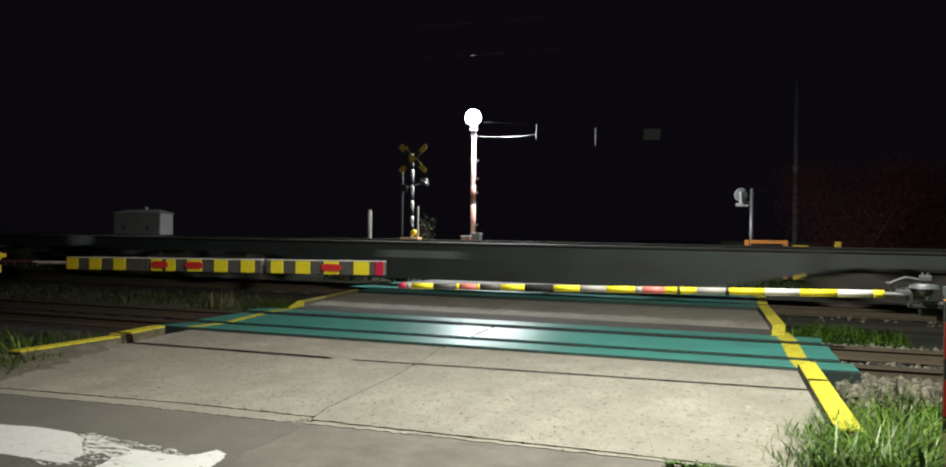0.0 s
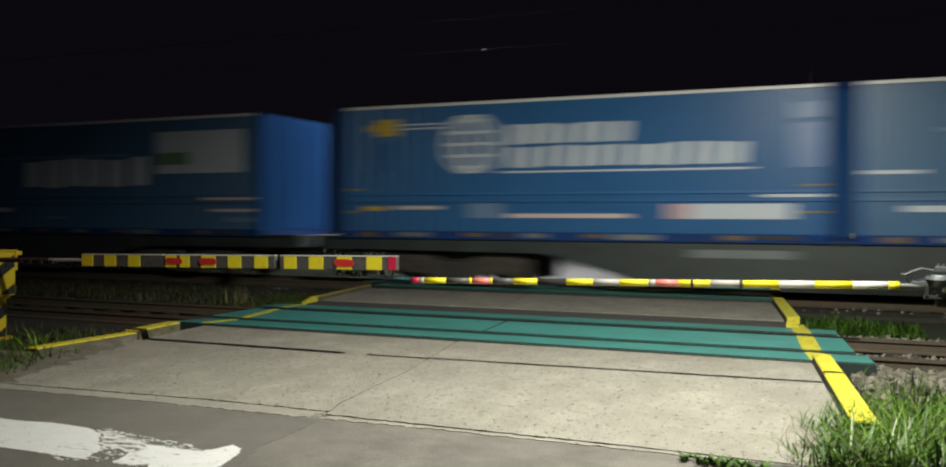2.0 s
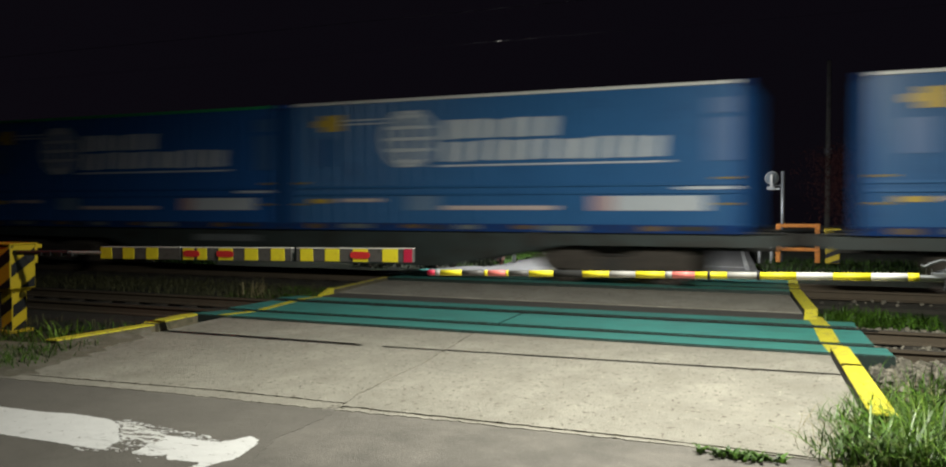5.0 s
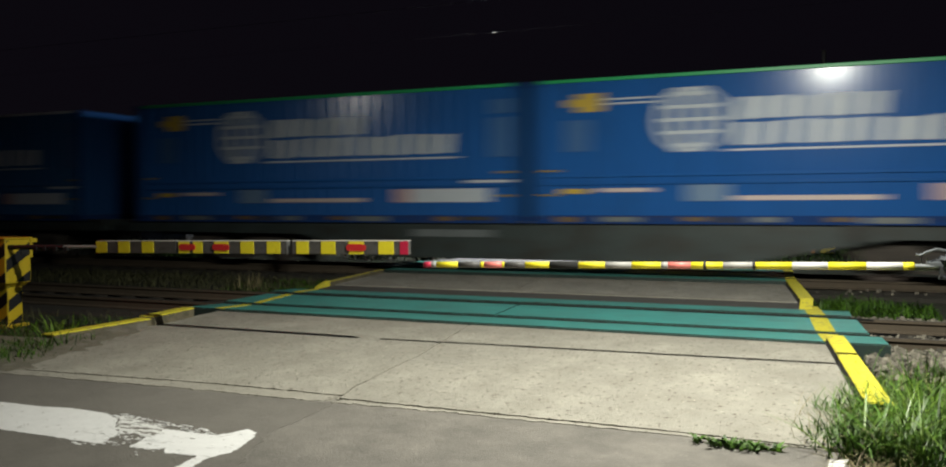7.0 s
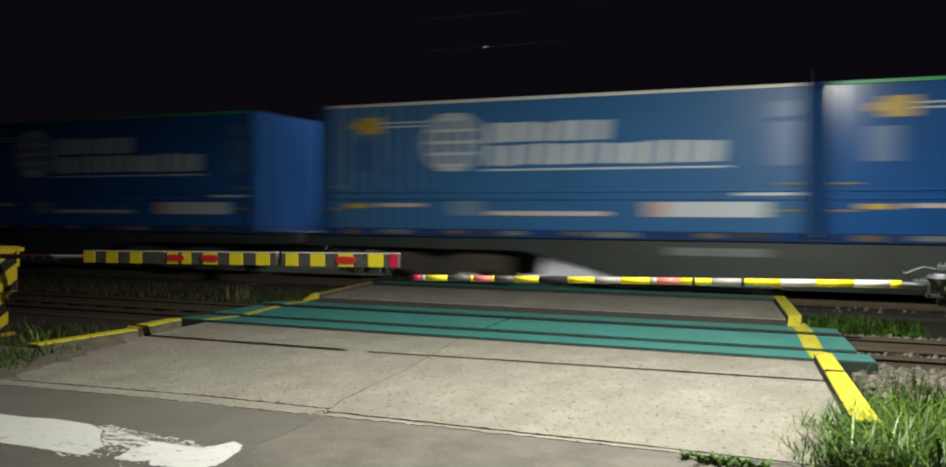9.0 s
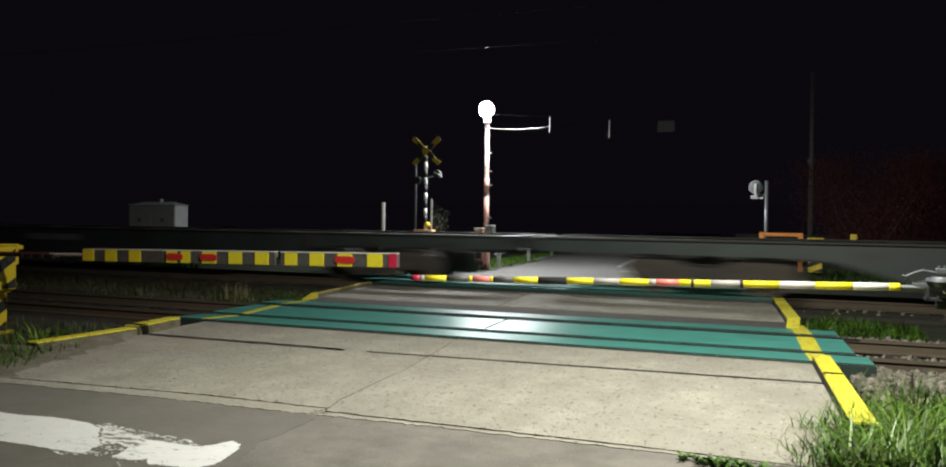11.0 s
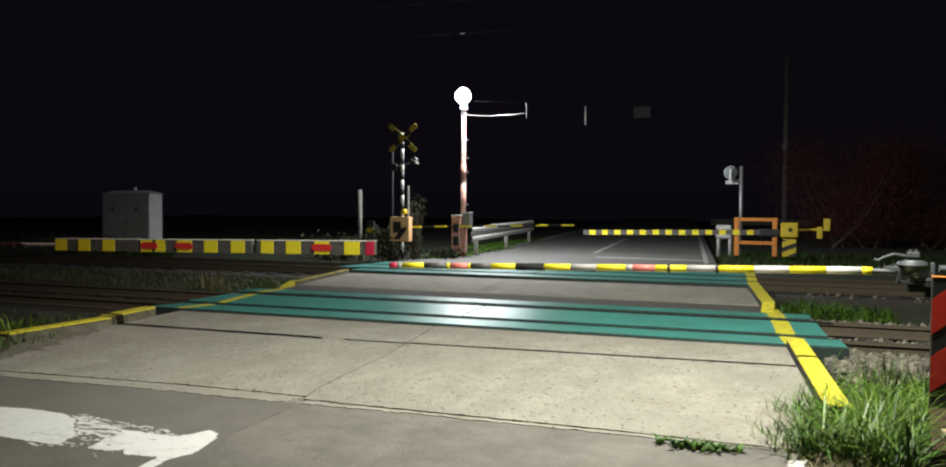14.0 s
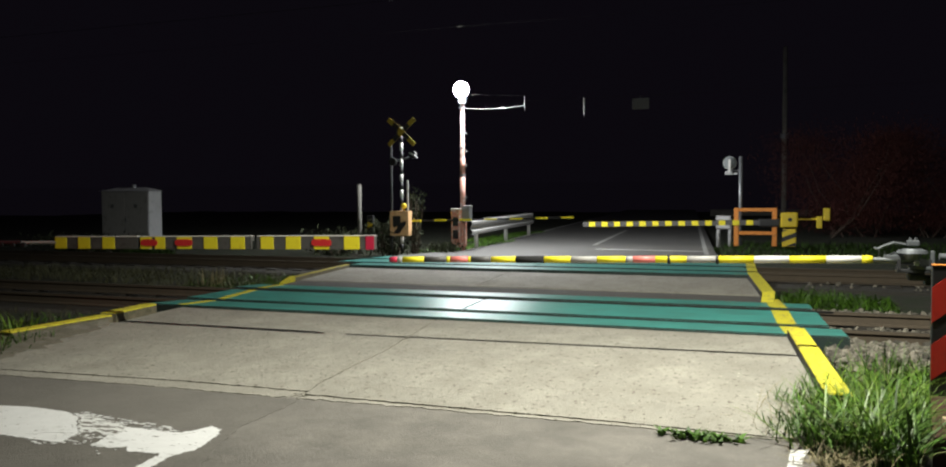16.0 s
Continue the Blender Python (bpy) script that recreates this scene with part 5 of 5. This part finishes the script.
blades("middle_grass", 1800, (-10.5, -8.5, 12.6, 14.8), 0.1, 0.22, -0.14, "grass", "short green grass between the tracks", 9, 0.008, 0.6, 26)
blades("middle_dry_grass", 4200, (-17, -9.2, 12.4, 14.9), 0.12, 0.32, -0.14, "dim_grass", "withered grass between the tracks", 10, 0.007, 0.7)
blades("dry_stems", 60, (-10.25, -9.9, 12.7, 13.2), 0.35, 0.65, -0.14, "dry_grass", "pale dry stems standing between the tracks", 11, 0.007, 0.25)
blades("side_grass", 1900, (-11.5, -8.0, 5.6, 8.4), 0.08, 0.26, -0.1, "grass", "dim grass beside the kerb", 12, 0.007, 0.7, 30)
blades("side_grass", 1100, (-8.9, -7.68, 5.55, 6.75), 0.08, 0.24, -0.08, "grass", "dim ragged grass around the kerb end", 19, 0.006, 0.9, 14)
blades("side_dry_grass", 700, (-11.5, -8.1, 6.4, 8.9), 0.1, 0.3, -0.1, "dim_grass", "dim withered grass beside the kerb", 13, 0.006, 0.7)
blades("side_grass", 1000, (-8.4, -7.2, 5.45, 6.3), 0.05, 0.17, 0.0, "grass", "dim tufts growing over the slab corner", 26, 0.006, 1.0, 9)
blades("side_grass", 260, (-7.9, -7.3, 6.0, 7.0), 0.06, 0.18, 0.02, "grass", "dim tufts against the kerb", 41, 0.005, 0.9, 10)
blades("side_grass", 60, (-8.05, -7.85, 6.9, 7.2), 0.25, 0.5, -0.05, "grass_lit", "tall pale weed behind the kerb", 42, 0.008, 0.7, 2)
blades("tall_grass", 420, (0.12, 0.75, 5.5, 6.6), 0.25, 0.55, -0.06, "grass_lit", "long pale blades standing over the kerb end", 43, 0.0035, 0.9, 16)
blades("tall_grass", 400, (0.06, 0.5, 5.5, 6.35), 0.16, 0.34, -0.04, "grass", "broad green blades in front of the kerb end", 45, 0.009, 1.2, 14)
blades("tall_grass", 900, (0.35, 2.2, 5.3, 6.9), 0.32, 0.6, -0.08, "grass", "broad arching green blades on the verge", 46, 0.009, 1.35, 34)
blades("tall_grass", 220, (0.2, 2.0, 5.3, 6.6), 0.35, 0.62, -0.08, "grass_lit", "broad blades in a highlight colour bent over the grass", 47, 0.008, 1.5, 22)
blades("dry_stems", 70, (-0.35, 0.1, 5.45, 6.3), 0.12, 0.4, -0.02, "dry_grass", "thin dry stems leaning over the slab", 48, 0.0022, 1.2)
blades("dry_stems", 420, (-0.12, 0.3, 4.9, 5.35), 0.05, 0.16, -0.05, "dry_grass", "tangle of dead straw at the road edge", 20, 0.004, 1.6)
blades("far_grass", 1800, (-19.2, -15.8, 18.2, 18.9), 0.2, 0.42, -0.06, "far_green", "dim grass along the foot of the cabinet", 50, 0.012, 0.7)
blades("far_grass", 1500, (-8.95, -8.2, 19.3, 24.8), 0.08, 0.2, 0.07, "grass", "green grass at the foot of the guardrail", 14, 0.012, 0.6)
blades("far_grass", 1100, (-9.9, -9.1, 24.8, 31.0), 0.08, 0.18, 0.07, "grass", "green grass at the foot of the guardrail", 28, 0.012, 0.6)
blades("far_grass", 2600, (-2.3, 3.5, 21.5, 27.5), 0.08, 0.24, -0.02, "far_green", "dim grass beside the far gate", 15, 0.012, 0.6)


def stones(name, count, area, base, seed, size=0.034):
    rnd = random.Random(seed)
    verts, faces = [], []
    raw = [(1, 0, 0), (-1, 0, 0), (0, 1, 0), (0, -1, 0), (0, 0, 1), (0, 0, -1), (0.6, 0.6, 0.55), (-0.6, 0.5, 0.5), (0.5, -0.6, 0.55), (-0.55, -0.55, 0.5)]
    fc = [(4, 6, 7), (4, 7, 9), (4, 9, 8), (4, 8, 6), (6, 0, 2), (6, 2, 7), (7, 2, 1), (7, 1, 9), (9, 1, 3), (9, 3, 8), (8, 3, 0), (8, 0, 6), (0, 5, 2), (2, 5, 1), (1, 5, 3), (3, 5, 0)]
    for _ in range(count):
        x, y = rnd.uniform(area[0], area[1]), rnd.uniform(area[2], area[3])
        s = size * rnd.uniform(0.6, 1.5)
        e = Euler((rnd.uniform(0, 6), rnd.uniform(0, 6), rnd.uniform(0, 6))).to_matrix()
        k = len(verts)
        z = base(x, y) + s * rnd.uniform(0.0, 0.6)
        for p in raw:
            q = e @ Vector((p[0] * rnd.uniform(0.75, 1.25), p[1] * rnd.uniform(0.75, 1.25), p[2] * rnd.uniform(0.6, 1.0)))
            verts.append((x + q.x * s, y + q.y * s, z + q.z * s))
        faces += [tuple(k + i for i in f) for f in fc]
    data = bpy.data.meshes.new(name)
    data.from_pydata(verts, [], faces)
    data.materials.append(M["stone"])
    return tagged(new(name, data), "loose grey ballast stones beside the rails", "ballast stones", kind="stuff")


def bed(y0, z):
    return lambda x, y: z - 0.17 - max(0.0, abs(y - y0) - 1.5) * 0.55


stones("ballast_stones", 3600, (0.15, 4.5, 8.2, 9.95), lambda x, y: max(bed(Y_NEAR, 0)(x, y), -0.1 + height(x, y)), 21, 0.04)
stones("ballast_stones", 1500, (0.2, 4.5, 10.25, 11.15), bed(Y_NEAR, 0), 22)
stones("ballast_stones", 2000, (-0.1, 5.0, 11.5, 12.6), lambda x, y: max(bed(Y_NEAR, 0)(x, y), -0.14 + height(x, y)), 23)
stones("ballast_stones", 160, (-0.7, 6.0, 15.2, 17.6), bed(Y_FAR, Z_FAR), 25, 0.035)


def chips(count, seed):
    """Pale and dark grains of aggregate that stand out of the worn concrete."""
    rnd = random.Random(seed)
    verts, faces = [], []
    for _ in range(count):
        u = rnd.random()
        x, y = rnd.gauss(-2.0, 1.3) if u < 0.7 else rnd.uniform(-6.8, -0.3), rnd.uniform(5.5, 9.3) if u > 0.4 else rnd.gauss(6.6, 0.6)
        if not (-7.0 < x < -0.15 and 5.6 < y < 9.35) or abs(x + 3.5 + 0.15 * (y - 5.8)) < 0.08:
            continue
        r = rnd.uniform(0.004, 0.011)
        k = len(verts)
        for a in range(6):
            w = r * rnd.uniform(0.6, 1.5)
            verts.append((x + w * math.cos(a * math.pi / 3), y + w * 0.8 * math.sin(a * math.pi / 3), 0.001))
        verts.append((x, y, 0.003 + r * rnd.uniform(0.3, 0.8)))
        faces += [(k + i, k + (i + 1) % 6, k + 6) for i in range(6)]
    data = bpy.data.meshes.new("aggregate_chips")
    data.from_pydata(verts, [], faces)
    data.materials.append(M["chip"])
    return tagged(new("aggregate_chips", data), "small grains of stone standing out of the worn concrete", "stone grains", kind="stuff")


chips(1500, 44)


def bush(name, place, spread, tall, leaves, size, leaf, label, seed, lean=0.0):
    rnd = random.Random(seed)
    ob = thing(name, place, label, "bush")
    bm = B()
    tips = []
    for _ in range(9):
        a = rnd.uniform(0, 2 * math.pi)
        p = Vector((rnd.uniform(-0.2, 0.2) * spread, rnd.uniform(-0.2, 0.2) * spread, -0.1))
        for k in range(4):
            q = p + Vector((math.cos(a) * spread * 0.13 * rnd.uniform(0.4, 1.4) + lean * tall * 0.1, math.sin(a) * spread * 0.13 * rnd.uniform(0.4, 1.4), tall * 0.24))
            tube(bm, p, q, 0.035 - 0.008 * k, 0.028 - 0.008 * k, 6, False)
            p = q
            tips.append(q.copy())
            a += rnd.uniform(-0.7, 0.7)
    tagged(part("stems", bm, "bark", ob), "tangle of thin dark stems", kind="stuff")
    verts, faces = [], []
    for _ in range(leaves):
        c = rnd.choice(tips) + Vector((rnd.gauss(0, 0.16) * spread, rnd.gauss(0, 0.16) * spread, rnd.gauss(0, 0.09) * tall))
        if c.z < 0.0:
            continue
        e = Euler((rnd.uniform(0, 6), rnd.uniform(0, 6), rnd.uniform(0, 6))).to_matrix()
        s = size * rnd.uniform(0.5, 1.4)
        k = len(verts)
        for p in ((-1, 0, 0), (0, -0.4, 0.1), (1, 0, 0), (0, 0.4, 0.1)):
            verts.append(tuple(c + e @ Vector(p) * s))
        faces.append((k, k + 1, k + 2, k + 3))
    data = bpy.data.meshes.new("crown")
    data.from_pydata(verts, [], faces)
    data.materials.append(M[leaf])
    cr = new("crown", data)
    cr.parent = ob
    return ob


bush("bush", (1.3, 33, 0), 4.2, 3.4, 46000, 0.034, "russet_leaf", "dark russet bush behind the far gate", 31, 0.3)
bush("bush", (4.3, 34, 0), 4.0, 2.9, 36000, 0.034, "russet_leaf", "dark russet bush behind the far gate", 32)
bush("creeper", (-9.19, 19.75, 0), 0.3, 1.5, 700, 0.04, "dark_leaf", "dark creeper climbing beside the signal mast", 33)
bush("creeper", (-9.8, 19.7, 0), 0.9, 0.8, 1200, 0.05, "dark_leaf", "dark weeds at the foot of the signal mast", 34)
bush("creeper", (-8.5, 19.6, 0), 0.9, 0.35, 700, 0.05, "dark_leaf", "low green weeds at the road edge", 35)
bush("creeper", (-17.7, 18.6, -0.1), 2.4, 0.6, 2200, 0.05, "dark_leaf", "dark weeds along the foot of the cabinet", 37)
bush("creeper", (-11.6, 19.8, -0.1), 1.6, 0.7, 900, 0.06, "dark_leaf", "dark weeds beside the marker post", 36)


# ---- what moves ----
def front(t):
    """Place of the first loaded wagon's front at t seconds."""
    drift = np.interp(t, (-1, 0, 1.5, 2.0, 3.0, 3.5, 4.0, 4.6, 6.5, 7.5, 8.0, 8.5, 9.0, 11.7, 12.0, 12.5, 13.0, 17),
                      (-37.1, -37.1, -37.05, -36.98, -36.85, -36.55, -36.05, -36.05, -36.15, -36.17, -36.55, -36.9, -37.25, -37.9, -38.1, -38.65, -39.45, -46.65))
    return TRAIN_SPEED * t + float(drift)


def motions():
    times = [-0.1] + [i * 0.5 for i in range(33)] + [16.1]
    for ob, x, z in moving:
        walk(ob, [(t, pose(x + front(t), Y_FAR, z)) for t in times])


motions()
